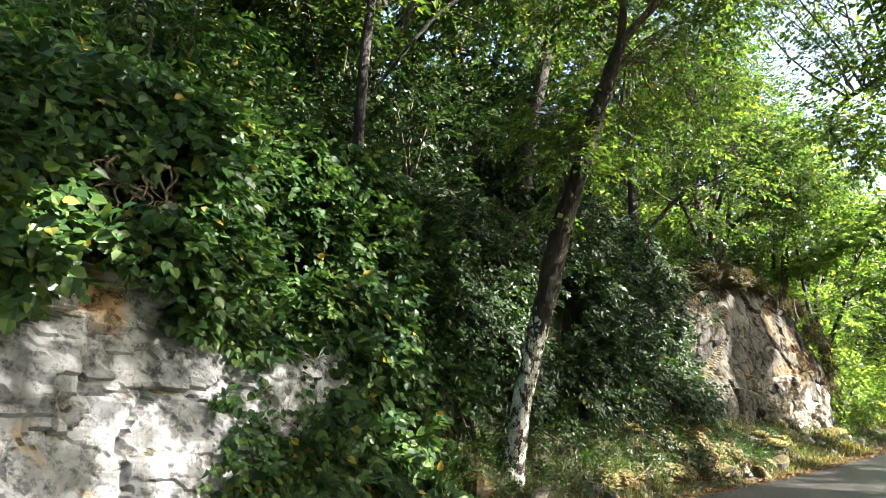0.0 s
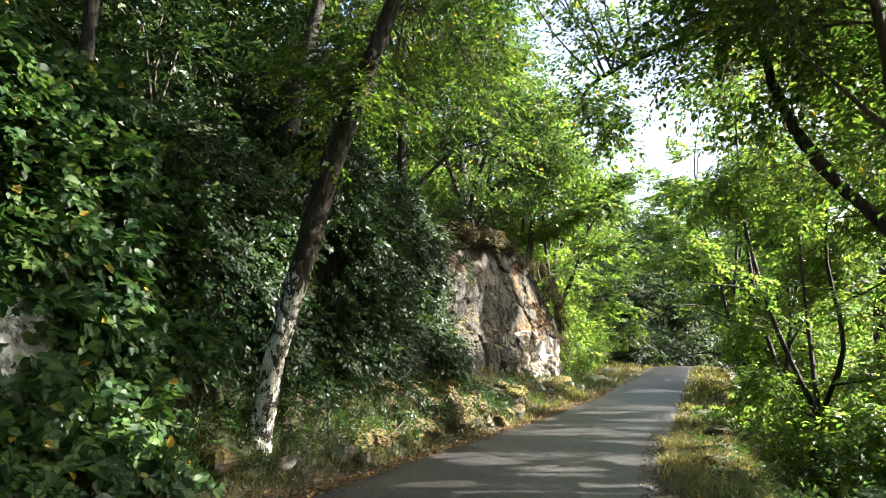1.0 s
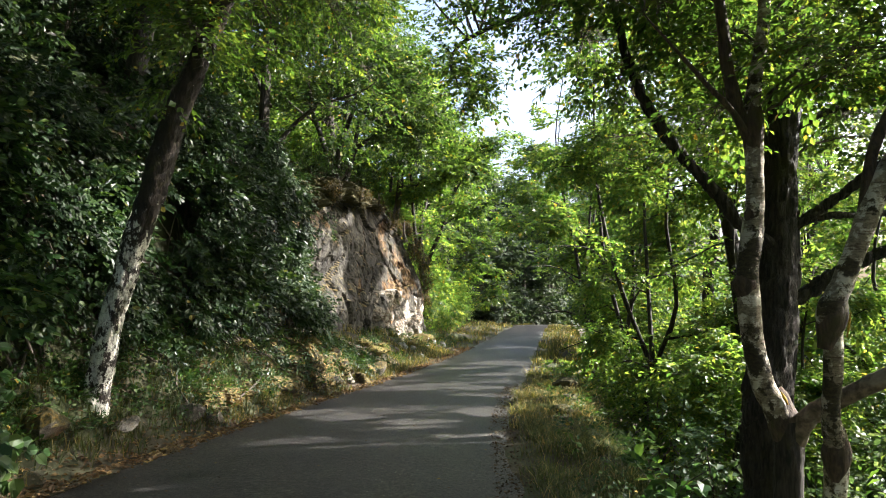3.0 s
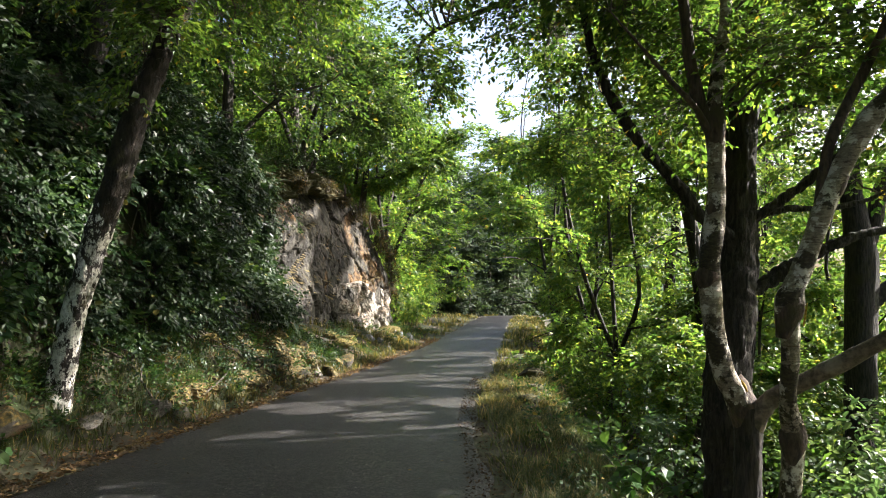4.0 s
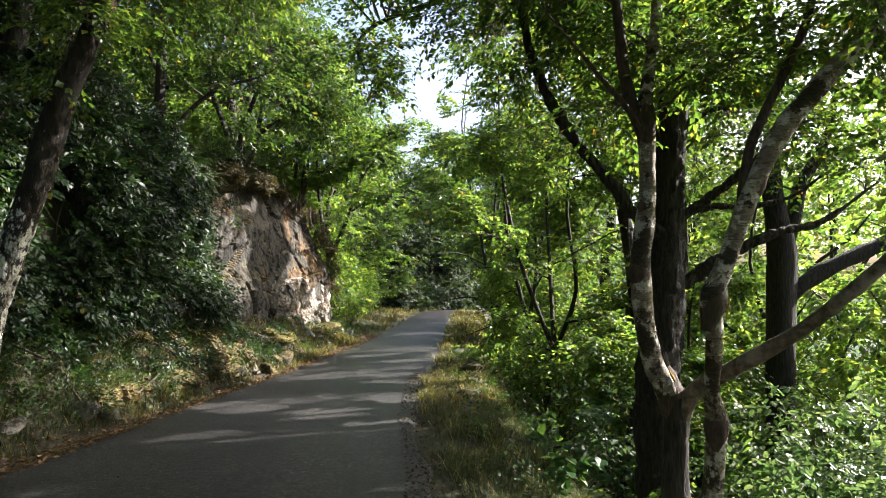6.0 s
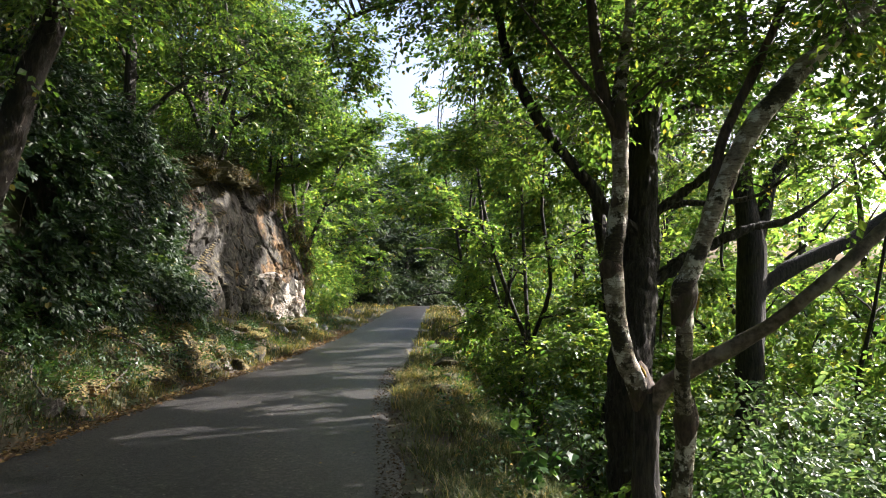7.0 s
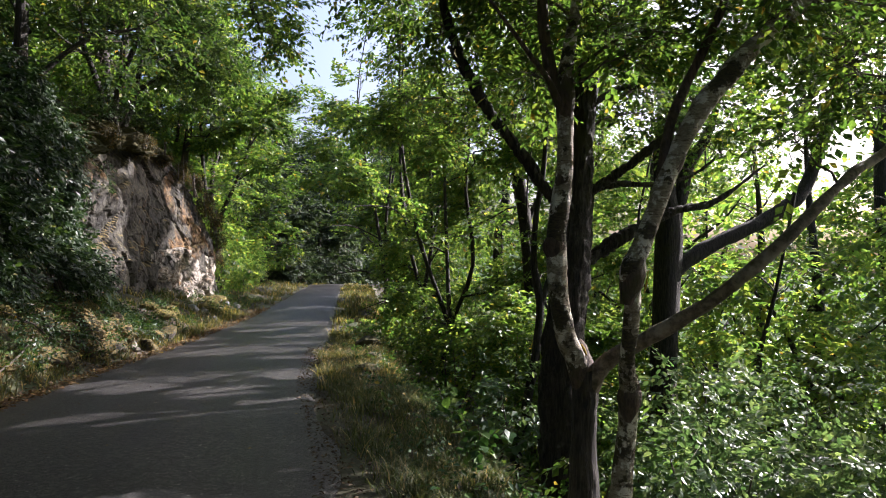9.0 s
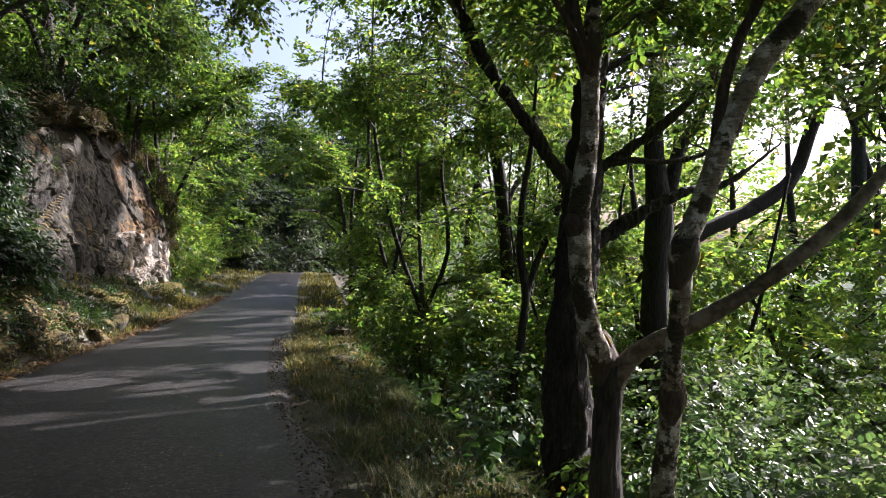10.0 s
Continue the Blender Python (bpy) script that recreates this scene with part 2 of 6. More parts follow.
def bark_material(name, dark, light, stain, moss=None, cover=0.5, stretch=(6, 6, 1.2), depth=0.02):
    m, nodes, links, bsdf = material(name)
    grain = noise_node(nodes, links, 5.0, 6, 0.65, stretch)
    g = ramp(nodes, [(0.40, dark), (0.62, light)])
    links.new(grain.outputs["Fac"], g.inputs[0])
    patch = noise_node(nodes, links, 3.1, 5, 0.6)
    pr = ramp(nodes, [(cover - 0.05, (0, 0, 0)), (cover + 0.05, (1, 1, 1))])
    links.new(patch.outputs["Fac"], pr.inputs[0])
    col = mixed(nodes, links, pr.outputs[0], g.outputs[0], stain)
    height = grain.outputs["Fac"]
    if moss:
        mo = noise_node(nodes, links, 2.0, 4, 0.7)
        mr = ramp(nodes, [(0.56, (0, 0, 0)), (0.66, (1, 1, 1))])
        links.new(mo.outputs["Fac"], mr.inputs[0])
        col = mixed(nodes, links, mr.outputs[0], col, moss)
    links.new(col, bsdf.inputs["Base Color"])
    bsdf.inputs["Roughness"].default_value = 0.85
    bumped(nodes, links, height, bsdf, 0.8, depth)
    return m


def ringed_bark():
    """Smooth grey-tan bark with pale blotches, thin dark rings and dark mossy zones."""
    m, nodes, links, bsdf = material("bark_pale")
    fine = noise_node(nodes, links, 38, 6, 0.7, (1, 1, 1.8))
    g = ramp(nodes, [(0.35, (0.10, 0.082, 0.055)), (0.6, (0.25, 0.215, 0.15))])
    links.new(fine.outputs["Fac"], g.inputs[0])
    blot = noise_node(nodes, links, 11, 6, 0.65)
    br = ramp(nodes, [(0.50, (0, 0, 0)), (0.56, (1, 1, 1))])
    links.new(blot.outputs["Fac"], br.inputs[0])
    col = mixed(nodes, links, br.outputs[0], g.outputs[0], (0.50, 0.47, 0.385))
    band = noise_node(nodes, links, 6.0, 6, 0.7, (1.5, 1.5, 14))
    rr_ = ramp(nodes, [(0.57, (1, 1, 1)), (0.60, (0.40, 0.33, 0.27))])
    links.new(band.outputs["Fac"], rr_.inputs[0])
    col = mixed(nodes, links, 1.0, col, rr_.outputs[0], "MULTIPLY")
    dirt = noise_node(nodes, links, 2.6, 7, 0.72)
    dr = ramp(nodes, [(0.525, (0, 0, 0)), (0.545, (1, 1, 1))])
    links.new(dirt.outputs["Fac"], dr.inputs[0])
    dark_moss = ramp(nodes, [(0.4, (0.016, 0.012, 0.007)), (0.65, (0.06, 0.048, 0.02))])
    links.new(fine.outputs["Fac"], dark_moss.inputs[0])
    col = mixed(nodes, links, dr.outputs[0], col, dark_moss.outputs[0])
    links.new(col, bsdf.inputs["Base Color"])
    bsdf.inputs["Roughness"].default_value = 0.85
    h = nodes.new("ShaderNodeMath")
    h.operation = "MULTIPLY_ADD"
    links.new(dr.outputs[0], h.inputs[0])
    h.inputs[1].default_value = 0.8
    links.new(band.outputs["Fac"], h.inputs[2])
    bumped(nodes, links, h.outputs[0], bsdf, 0.8, 0.01)
    return m


BARK_PALE = ringed_bark()
BARK_DARK = bark_material("bark_dark", (0.004, 0.0035, 0.003), (0.040, 0.033, 0.025), (0.13, 0.117, 0.095), (0.026, 0.023, 0.008), 0.68, (9, 9, 1.3), 0.035)
BARK_TAN = bark_material("bark_tan", (0.055, 0.043, 0.03), (0.16, 0.128, 0.088), (0.24, 0.21, 0.16), (0.035, 0.03, 0.012), 0.60, (4, 4, 4), 0.012)
BARK_BROWN = bark_material("bark_brown", (0.03, 0.02, 0.014), (0.09, 0.06, 0.04), (0.16, 0.14, 0.11), (0.05, 0.045, 0.014), 0.64, (7, 7, 1.5), 0.03)


def lichen_trunk():
    """Dark mossy bark, with white lichen thinning out upwards."""
    m, nodes, links, bsdf = material("bark_lichen_trunk")
    grain = noise_node(nodes, links, 5.0, 6, 0.65, (6, 6, 2))
    g = ramp(nodes, [(0.36, (0.007, 0.005, 0.004)), (0.66, (0.034, 0.025, 0.016))])
    links.new(grain.outputs["Fac"], g.inputs[0])
    tc = nodes.new("ShaderNodeTexCoord")
    sep = nodes.new("ShaderNodeSeparateXYZ")
    links.new(tc.outputs["Object"], sep.inputs[0])
    patch = noise_node(nodes, links, 9.0, 9, 0.75, (1, 1, 0.6))
    share = nodes.new("ShaderNodeMath")
    share.operation = "MULTIPLY"
    links.new(sep.outputs[2], share.inputs[0])
    share.inputs[1].default_value = 0.25
    zr = ramp(nodes, [(0.0, (0.36,) * 3), (0.12, (0.335,) * 3), (0.44, (0.32,) * 3), (0.54, (0.20,) * 3), (1.0, (0.14,) * 3)])
    links.new(share.outputs[0], zr.inputs[0])
    less = nodes.new("ShaderNodeMath")
    less.operation = "ADD"
    links.new(zr.outputs[0], less.inputs[0])
    links.new(patch.outputs["Fac"], less.inputs[1])
    pr = ramp(nodes, [(0.80, (0, 0, 0)), (0.83, (1, 1, 1))])
    links.new(less.outputs[0], pr.inputs[0])
    white = noise_node(nodes, links, 24, 4, 0.7)
    wr = ramp(nodes, [(0.36, (0.26, 0.24, 0.20)), (0.54, (0.68, 0.66, 0.58))])
    links.new(white.outputs["Fac"], wr.inputs[0])
    col = mixed(nodes, links, pr.outputs[0], g.outputs[0], wr.outputs[0])
    mo = noise_node(nodes, links, 2.2, 4, 0.7)
    mr = ramp(nodes, [(0.58, (0, 0, 0)), (0.68, (1, 1, 1))])
    links.new(mo.outputs["Fac"], mr.inputs[0])
    col = mixed(nodes, links, mr.outputs[0], col, (0.05, 0.043, 0.014))
    links.new(col, bsdf.inputs["Base Color"])
    bsdf.inputs["Roughness"].default_value = 0.9
    bumped(nodes, links, grain.outputs["Fac"], bsdf, 0.8, 0.03)
    return m


BARK_TRUNK = lichen_trunk()
ROOT_BARK = bark_material("root_bark", (0.09, 0.068, 0.047), (0.23, 0.185, 0.135), (0.06, 0.05, 0.035), None, 0.62, (5, 5, 5), 0.004)
TWIG = bark_material("twig_bark", (0.035, 0.027, 0.02), (0.10, 0.08, 0.06), (0.14, 0.12, 0.10), None, 0.62, (5, 5, 5), 0.004)


def rock_material(name, pale, grey, rust, moss_at=0.6, cracks=0.8, rust_at=0.54, spots=0.40):
    m, nodes, links, bsdf = material(name)
    a = noise_node(nodes, links, 1.3, 8, 0.62)
    ar = ramp(nodes, [(0.30, tuple(c * 0.55 for c in grey)), (0.47, grey), (0.62, pale)])
    links.new(a.outputs["Fac"], ar.inputs[0])
    # rusty and ochre stains
    b = noise_node(nodes, links, 0.55, 5, 0.6)
    b.inputs["Distortion"].default_value = 0.8
    br = ramp(nodes, [(rust_at, (0, 0, 0)), (rust_at + 0.06, (1, 1, 1))])
    links.new(b.outputs["Fac"], br.inputs[0])
    col = mixed(nodes, links, br.outputs[0], ar.outputs[0], rust)
    # dark lichen spots and cracks
    c = noise_node(nodes, links, 9.0, 10, 0.8)
    cr = ramp(nodes, [(spots, (0.16, 0.155, 0.15)), (spots + 0.10, (1, 1, 1))])
    links.new(c.outputs["Fac"], cr.inputs[0])
    col = mixed(nodes, links, 0.85, col, cr.outputs[0], "MULTIPLY")
    crack = noise_node(nodes, links, 0.8, 3, 0.5, (1, 1, 1.6), "voronoi")
    crack.feature = "DISTANCE_TO_EDGE"
    warp = noise_node(nodes, links, 2.0, 4)
    tc = mixed(nodes, links, 0.22, nodes.new("ShaderNodeTexCoord").outputs["Object"], warp.outputs["Color"])
    links.new(tc, crack.inputs["Vector"])
    kr = ramp(nodes, [(0.0, (0.25, 0.23, 0.2)), (0.008, (1, 1, 1))])
    links.new(crack.outputs["Distance"], kr.inputs[0])
    col = mixed(nodes, links, cracks, col, kr.outputs[0], "MULTIPLY")
    # large dark lichen blots
    e = noise_node(nodes, links, 1.7, 6, 0.6)
    e.inputs["Distortion"].default_value = 0.4
    er = ramp(nodes, [(0.34, (0.24, 0.235, 0.22)), (0.40, (1, 1, 1))])
    links.new(e.outputs["Fac"], er.inputs[0])
    col = mixed(nodes, links, 0.9, col, er.outputs[0], "MULTIPLY")
    # moss where the stone lies flat
    geo = nodes.new("ShaderNodeNewGeometry")
    sep = nodes.new("ShaderNodeSeparateXYZ")
    links.new(geo.outputs["Normal"], sep.inputs[0])
    mn = noise_node(nodes, links, 2.6, 5, 0.7)
    add = nodes.new("ShaderNodeMath")
    add.operation = "MULTIPLY_ADD"
    links.new(sep.outputs[2], add.inputs[0])
    add.inputs[1].default_value = 0.5
    links.new(mn.outputs["Fac"], add.inputs[2])
    mr = ramp(nodes, [(moss_at, (0, 0, 0)), (moss_at + 0.1, (1, 1, 1))])
    links.new(add.outputs[0], mr.inputs[0])
    mc = noise_node(nodes, links, 30, 3)
    mcol = ramp(nodes, [(0.32, (0.022, 0.020, 0.006)), (0.5, (0.06, 0.048, 0.010)), (0.72, (0.20, 0.125, 0.022))])
    links.new(mc.outputs["Fac"], mcol.inputs[0])
    col = mixed(nodes, links, mr.outputs[0], col, mcol.outputs[0])
    links.new(col, bsdf.inputs["Base Color"])
    bsdf.inputs["Roughness"].default_value = 0.88
    h = nodes.new("ShaderNodeMath")
    h.operation = "MULTIPLY_ADD"
    links.new(c.outputs["Fac"], h.inputs[0])
    h.inputs[1].default_value = 0.5
    links.new(a.outputs["Fac"], h.inputs[2])
    bumped(nodes, links, h.outputs[0], bsdf, 0.7, 0.05)
    return m


ROCK = rock_material("limestone", (0.36, 0.36, 0.365), (0.20, 0.205, 0.21), (0.31, 0.21, 0.105), 0.90, 0.3, 0.57)
ROCK_OUTCROP = rock_material("weathered_limestone", (0.24, 0.215, 0.18), (0.11, 0.10, 0.084), (0.24, 0.15, 0.065), 0.82, 0.2, 0.58)
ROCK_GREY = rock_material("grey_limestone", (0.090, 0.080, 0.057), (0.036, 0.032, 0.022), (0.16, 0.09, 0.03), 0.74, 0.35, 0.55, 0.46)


def folded_rock():
    """Pale limestone washed into swirling bands, with ochre and grey between."""
    m, nodes, links, bsdf = material("folded_limestone")
    w = noise_node(nodes, links, 0.95, 5, 0.6, (1, 1, 1.5))
    w.inputs["Distortion"].default_value = 1.8
    r = ramp(nodes, [(0.34, (0.05, 0.045, 0.037)), (0.42, (0.17, 0.15, 0.12)), (0.46, (0.38, 0.34, 0.28)), (0.50, (0.09, 0.08, 0.066)), (0.55, (0.22, 0.16, 0.10)), (0.60, (0.42, 0.38, 0.32)), (0.68, (0.13, 0.085, 0.04))])
    links.new(w.outputs["Fac"], r.inputs[0])
    c = noise_node(nodes, links, 11.0, 8, 0.75)
    cr = ramp(nodes, [(0.38, (0.25, 0.24, 0.22)), (0.5, (1, 1, 1))])
    links.new(c.outputs["Fac"], cr.inputs[0])
    col = mixed(nodes, links, 0.8, r.outputs[0], cr.outputs[0], "MULTIPLY")
    links.new(col, bsdf.inputs["Base Color"])
    bsdf.inputs["Roughness"].default_value = 0.85
    h = nodes.new("ShaderNodeMath")
    h.operation = "MULTIPLY_ADD"
    links.new(c.outputs["Fac"], h.inputs[0])
    h.inputs[1].default_value = 0.4
    links.new(w.outputs["Fac"], h.inputs[2])
    bumped(nodes, links, h.outputs[0], bsdf, 0.9, 0.12)
    return m


ROCK_FOLDED = folded_rock()
ROCK_MOSSY = rock_material("mossy_limestone", (0.17, 0.15, 0.12), (0.05, 0.043, 0.033), (0.17, 0.095, 0.035), 0.44, 0.4, 0.50)

GROUND, gn, gl, gb = material("forest_floor")
na = noise_node(gn, gl, 3.0, 7, 0.65)
ra = ramp(gn, [(0.3, (0.016, 0.012, 0.008)), (0.5, (0.036, 0.026, 0.016)), (0.7, (0.075, 0.053, 0.03))])
gl.new(na.outputs["Fac"], ra.inputs[0])
nb = noise_node(gn, gl, 0.7, 4, 0.6)
rb = ramp(gn, [(0.42, (0, 0, 0)), (0.6, (1, 1, 1))])
gl.new(nb.outputs["Fac"], rb.inputs[0])
gcol = mixed(gn, gl, rb.outputs[0], ra.outputs[0], (0.035, 0.045, 0.014))
gl.new(gcol, gb.inputs["Base Color"])
gb.inputs["Roughness"].default_value = 0.95
bumped(gn, gl, na.outputs["Fac"], gb, 0.8, 0.05)

ASPHALT, an, al, ab = material("worn_asphalt")
n1 = noise_node(an, al, 26, 7, 0.82)
r1 = ramp(an, [(0.37, (0.005, 0.005, 0.006)), (0.51, (0.020, 0.020, 0.021)), (0.62, (0.17, 0.16, 0.145))])
al.new(n1.outputs["Fac"], r1.inputs[0])
chips = noise_node(an, al, 34, kind="voronoi")
chip_pick = an.new("ShaderNodeSeparateColor")
al.new(chips.outputs["Color"], chip_pick.inputs[0])
chip_on = ramp(an, [(0.72, (0, 0, 0)), (0.76, (1, 1, 1))])
al.new(chip_pick.outputs[0], chip_on.inputs[0])
chip_size = ramp(an, [(0.25, (1, 1, 1)), (0.4, (0, 0, 0))])
al.new(chips.outputs["Distance"], chip_size.inputs[0])
chip_mask = mixed(an, al, 1.0, chip_on.outputs[0], chip_size.outputs[0], "MULTIPLY")
chip_col = ramp(an, [(0.0, (0.06, 0.058, 0.056)), (0.7, (0.17, 0.165, 0.155)), (1.0, (0.45, 0.43, 0.40))])
al.new(chip_pick.outputs[1], chip_col.inputs[0])
chipped = mixed(an, al, chip_mask, r1.outputs[0], chip_col.outputs[0])
grit = noise_node(an, al, 21, kind="voronoi")
grit_pick = an.new("ShaderNodeSeparateColor")
al.new(grit.outputs["Color"], grit_pick.inputs[0])
grit_on = ramp(an, [(0.80, (0, 0, 0)), (0.83, (1, 1, 1))])
al.new(grit_pick.outputs[0], grit_on.inputs[0])
grit_size = ramp(an, [(0.16, (1, 1, 1)), (0.26, (0, 0, 0))])
al.new(grit.outputs["Distance"], grit_size.inputs[0])
grit_col = ramp(an, [(0.0, (0.006, 0.006, 0.006)), (0.5, (0.012, 0.011, 0.010)), (0.55, (0.15, 0.14, 0.125)), (1.0, (0.40, 0.38, 0.34))])
al.new(grit_pick.outputs[1], grit_col.inputs[0])
chipped = mixed(an, al, mixed(an, al, 1.0, grit_on.outputs[0], grit_size.outputs[0], "MULTIPLY"), chipped, grit_col.outputs[0])
n2 = noise_node(an, al, 0.9, 5, 0.6, (1.6, 0.5, 1))
r2 = ramp(an, [(0.3, (0.34, 0.34, 0.36)), (0.7, (0.90, 0.88, 0.83))])
al.new(n2.outputs["Fac"], r2.inputs[0])
acol = mixed(an, al, 1.0, chipped, r2.outputs[0], "MULTIPLY")
n3 = noise_node(an, al, 2.4, 6, 0.7)
r3 = ramp(an, [(0.60, (0, 0, 0)), (0.72, (1, 1, 1))])
al.new(n3.outputs["Fac"], r3.inputs[0])
acol = mixed(an, al, r3.outputs[0], acol, (0.055, 0.045, 0.034))
fissure = noise_node(an, al, 0.55, kind="voronoi")
fissure.feature = "DISTANCE_TO_EDGE"
bent = noise_node(an, al, 1.6, 5, 0.6)
al.new(mixed(an, al, 0.35, an.new("ShaderNodeTexCoord").outputs["Object"], bent.outputs["Color"]), fissure.inputs["Vector"])
fr = ramp(an, [(0.0, (0.35, 0.33, 0.3)), (0.005, (1, 1, 1))])
al.new(fissure.outputs["Distance"], fr.inputs[0])
acol = mixed(an, al, 0.7, acol, fr.outputs[0], "MULTIPLY")
al.new(acol, ab.inputs["Base Color"])
ab.inputs["Roughness"].default_value = 0.44
ab.inputs["Specular IOR Level"].default_value = 0.45
bumped(an, al, n1.outputs["Fac"], ab, 0.9, 0.02)

GRAVEL, vn, vl, vb = material("pale_gravel")
nv = noise_node(vn, vl, 14, 6, 0.7)
rv = ramp(vn, [(0.3, (0.16, 0.145, 0.125)), (0.7, (0.28, 0.26, 0.23))])
vl.new(nv.outputs["Fac"], rv.inputs[0])
vl.new(rv.outputs[0], vb.inputs["Base Color"])
vb.inputs["Roughness"].default_value = 0.9

MOSS, mn_, ml_, mb_ = material("moss")
nm = noise_node(mn_, ml_, 22, 5, 0.7)
rm = ramp(mn_, [(0.3, (0.016, 0.014, 0.006)), (0.55, (0.05, 0.045, 0.012)), (0.75, (0.12, 0.10, 0.02))])
ml_.new(nm.outputs["Fac"], rm.inputs[0])
ml_.new(rm.outputs[0], mb_.inputs["Base Color"])
mb_.inputs["Roughness"].default_value = 0.95
bumped(mn_, ml_, nm.outputs["Fac"], mb_, 0.9, 0.02)


# ---------------------------------------------------------------- ground and roads
def spread(near_a, near_b, step, far_a, far_b, growth=1.22):
    """Coordinates close together between near_a and near_b, and ever wider apart beyond."""
    out = list(np.arange(near_a, near_b + step / 2, step))
    s = step
    while out[-1] < far_b:
        s *= growth
        out.append(out[-1] + s)
    s = step
    while out[0] > far_a:
        s *= growth
        out.insert(0, out[0] - s)
    return np.array(out)


gx = spread(-6.0, 3.0, 0.12, -2500, 2500, 1.18)
gy = spread(-1.0, 22.0, 0.18, -2500, 2500, 1.18)
gxx, gyy = np.meshgrid(gx, gy, indexing="ij")
gv = np.stack([gxx, gyy, land(gxx, gyy)], -1).reshape(-1, 3)
WOODLAND, wn_, wl_, wb_ = material("distant_woodland")
nw = noise_node(wn_, wl_, 0.12, 8, 0.7)
rw = ramp(wn_, [(0.3, (0.012, 0.025, 0.012)), (0.55, (0.03, 0.05, 0.022)), (0.75, (0.055, 0.075, 0.035))])
wl_.new(nw.outputs["Fac"], rw.inputs[0])
wl_.new(rw.outputs[0], wb_.inputs["Base Color"])
wb_.inputs["Roughness"].default_value = 1.0
wb_.inputs["Specular IOR Level"].default_value = 0.1

ground = part("ground", (gv, grid_faces(len(gx), len(gy))), GROUND)
ground.data.materials.append(WOODLAND)
gf = grid_faces(len(gx), len(gy))
gc = gv[gf].mean(1)
far_off = (gc[:, 0] - road_right(np.minimum(gc[:, 1], 60)) > 40) | (road_left(np.minimum(gc[:, 1], 60)) - gc[:, 0] > 22) | (gc[:, 1] > 70) | (gc[:, 1] < -40)
ground.data.polygons.foreach_set("material_index", far_off.astype(np.int32))
tagged(ground, "earth bank, verges and wooded slope with leaf litter", "ground", kind="structure")

ry = np.concatenate([np.arange(-30, 0, 0.5), np.arange(0, 22, 0.12), np.arange(22, 75, 0.4)])
rs = np.linspace(0, 1, 33)
ragged_l = 0.07 * fbm(np.stack([ry * 1.6, 0 * ry, 0 * ry], 1), 4, 5)
ragged_r = 0.07 * fbm(np.stack([ry * 1.6, 0 * ry + 9, 0 * ry], 1), 4, 6)
rl, rr = road_left(ry) + ragged_l, road_right(ry) + ragged_r
rx = rl[:, None] * (1 - rs)[None] + rr[:, None] * rs[None]
ryy = np.repeat(ry[:, None], len(rs), 1)
rz = road_z(ryy) + 0.015 + 0.03 * (1 - (2 * rs[None] - 1) ** 2)
rz = rz + 0.012 * fbm(np.stack([rx.ravel() * 1.2, ryy.ravel() * 0.8, 0 * rx.ravel()], 1), 3, 8).reshape(rz.shape)
rz[:, 0] = rz[:, -1] = rz[:, 0] - 0.04
road = part("road", (np.stack([rx, ryy, rz], -1).reshape(-1, 3), grid_faces(len(ry), len(rs))[:, ::-1]), ASPHALT)
tagged(road, "narrow worn grey asphalt lane with crumbling edges", "road", kind="structure")

ly = np.arange(-20, 20, 0.5)
le = np.linspace(7.9, 10.9, 8)
lx = road_right(ly)[:, None] + le[None]
lyy = np.repeat(ly[:, None], len(le), 1)
lower = part("lower_road", (np.stack([lx, lyy, land(lx, lyy) + 0.05], -1).reshape(-1, 3), grid_faces(len(ly), len(le))[:, ::-1]), GRAVEL)
tagged(lower, "pale sunlit track below the wooded slope", "road", kind="structure")

# ---------------------------------------------------------------- leaves and plants
def leaf_shape(kind):
    """One leaf along +x, about 1 long, lying in the xy plane and folded along its middle."""
    if kind == "heart":
        v = [(0, 0, 0), (0.12, 0.36, 0.10), (0.55, 0.40, 0.10), (1, 0, -0.08), (0.55, -0.40, 0.10), (0.12, -0.36, 0.10)]
        f = [(0, 3, 2, 1), (0, 5, 4, 3)]
    elif kind == "long":
        v = [(0, 0, 0), (0.45, 0.17, 0.05), (1, 0, -0.12), (0.45, -0.17, 0.05)]
        f = [(0, 2, 1), (0, 3, 2)]
    elif kind == "oval":
        v = [(0, 0, 0), (0.28, 0.29, 0.07), (0.72, 0.27, 0.06), (1, 0, -0.07), (0.72, -0.27, 0.06), (0.28, -0.29, 0.07)]
        f = [(0, 3, 2, 1), (0, 5, 4, 3)]
    else:
        v = [(0, 0, 0), (0.55, 0.33, 0.09), (1, 0, -0.06), (0.55, -0.33, 0.09)]
        f = [(0, 2, 1), (0, 3, 2)]
    return np.array(v, float), np.array(f)


def turned(v, yaw, pitch, roll):
    m = np.array(Euler((roll, pitch, yaw)).to_matrix())
    return v @ m.T


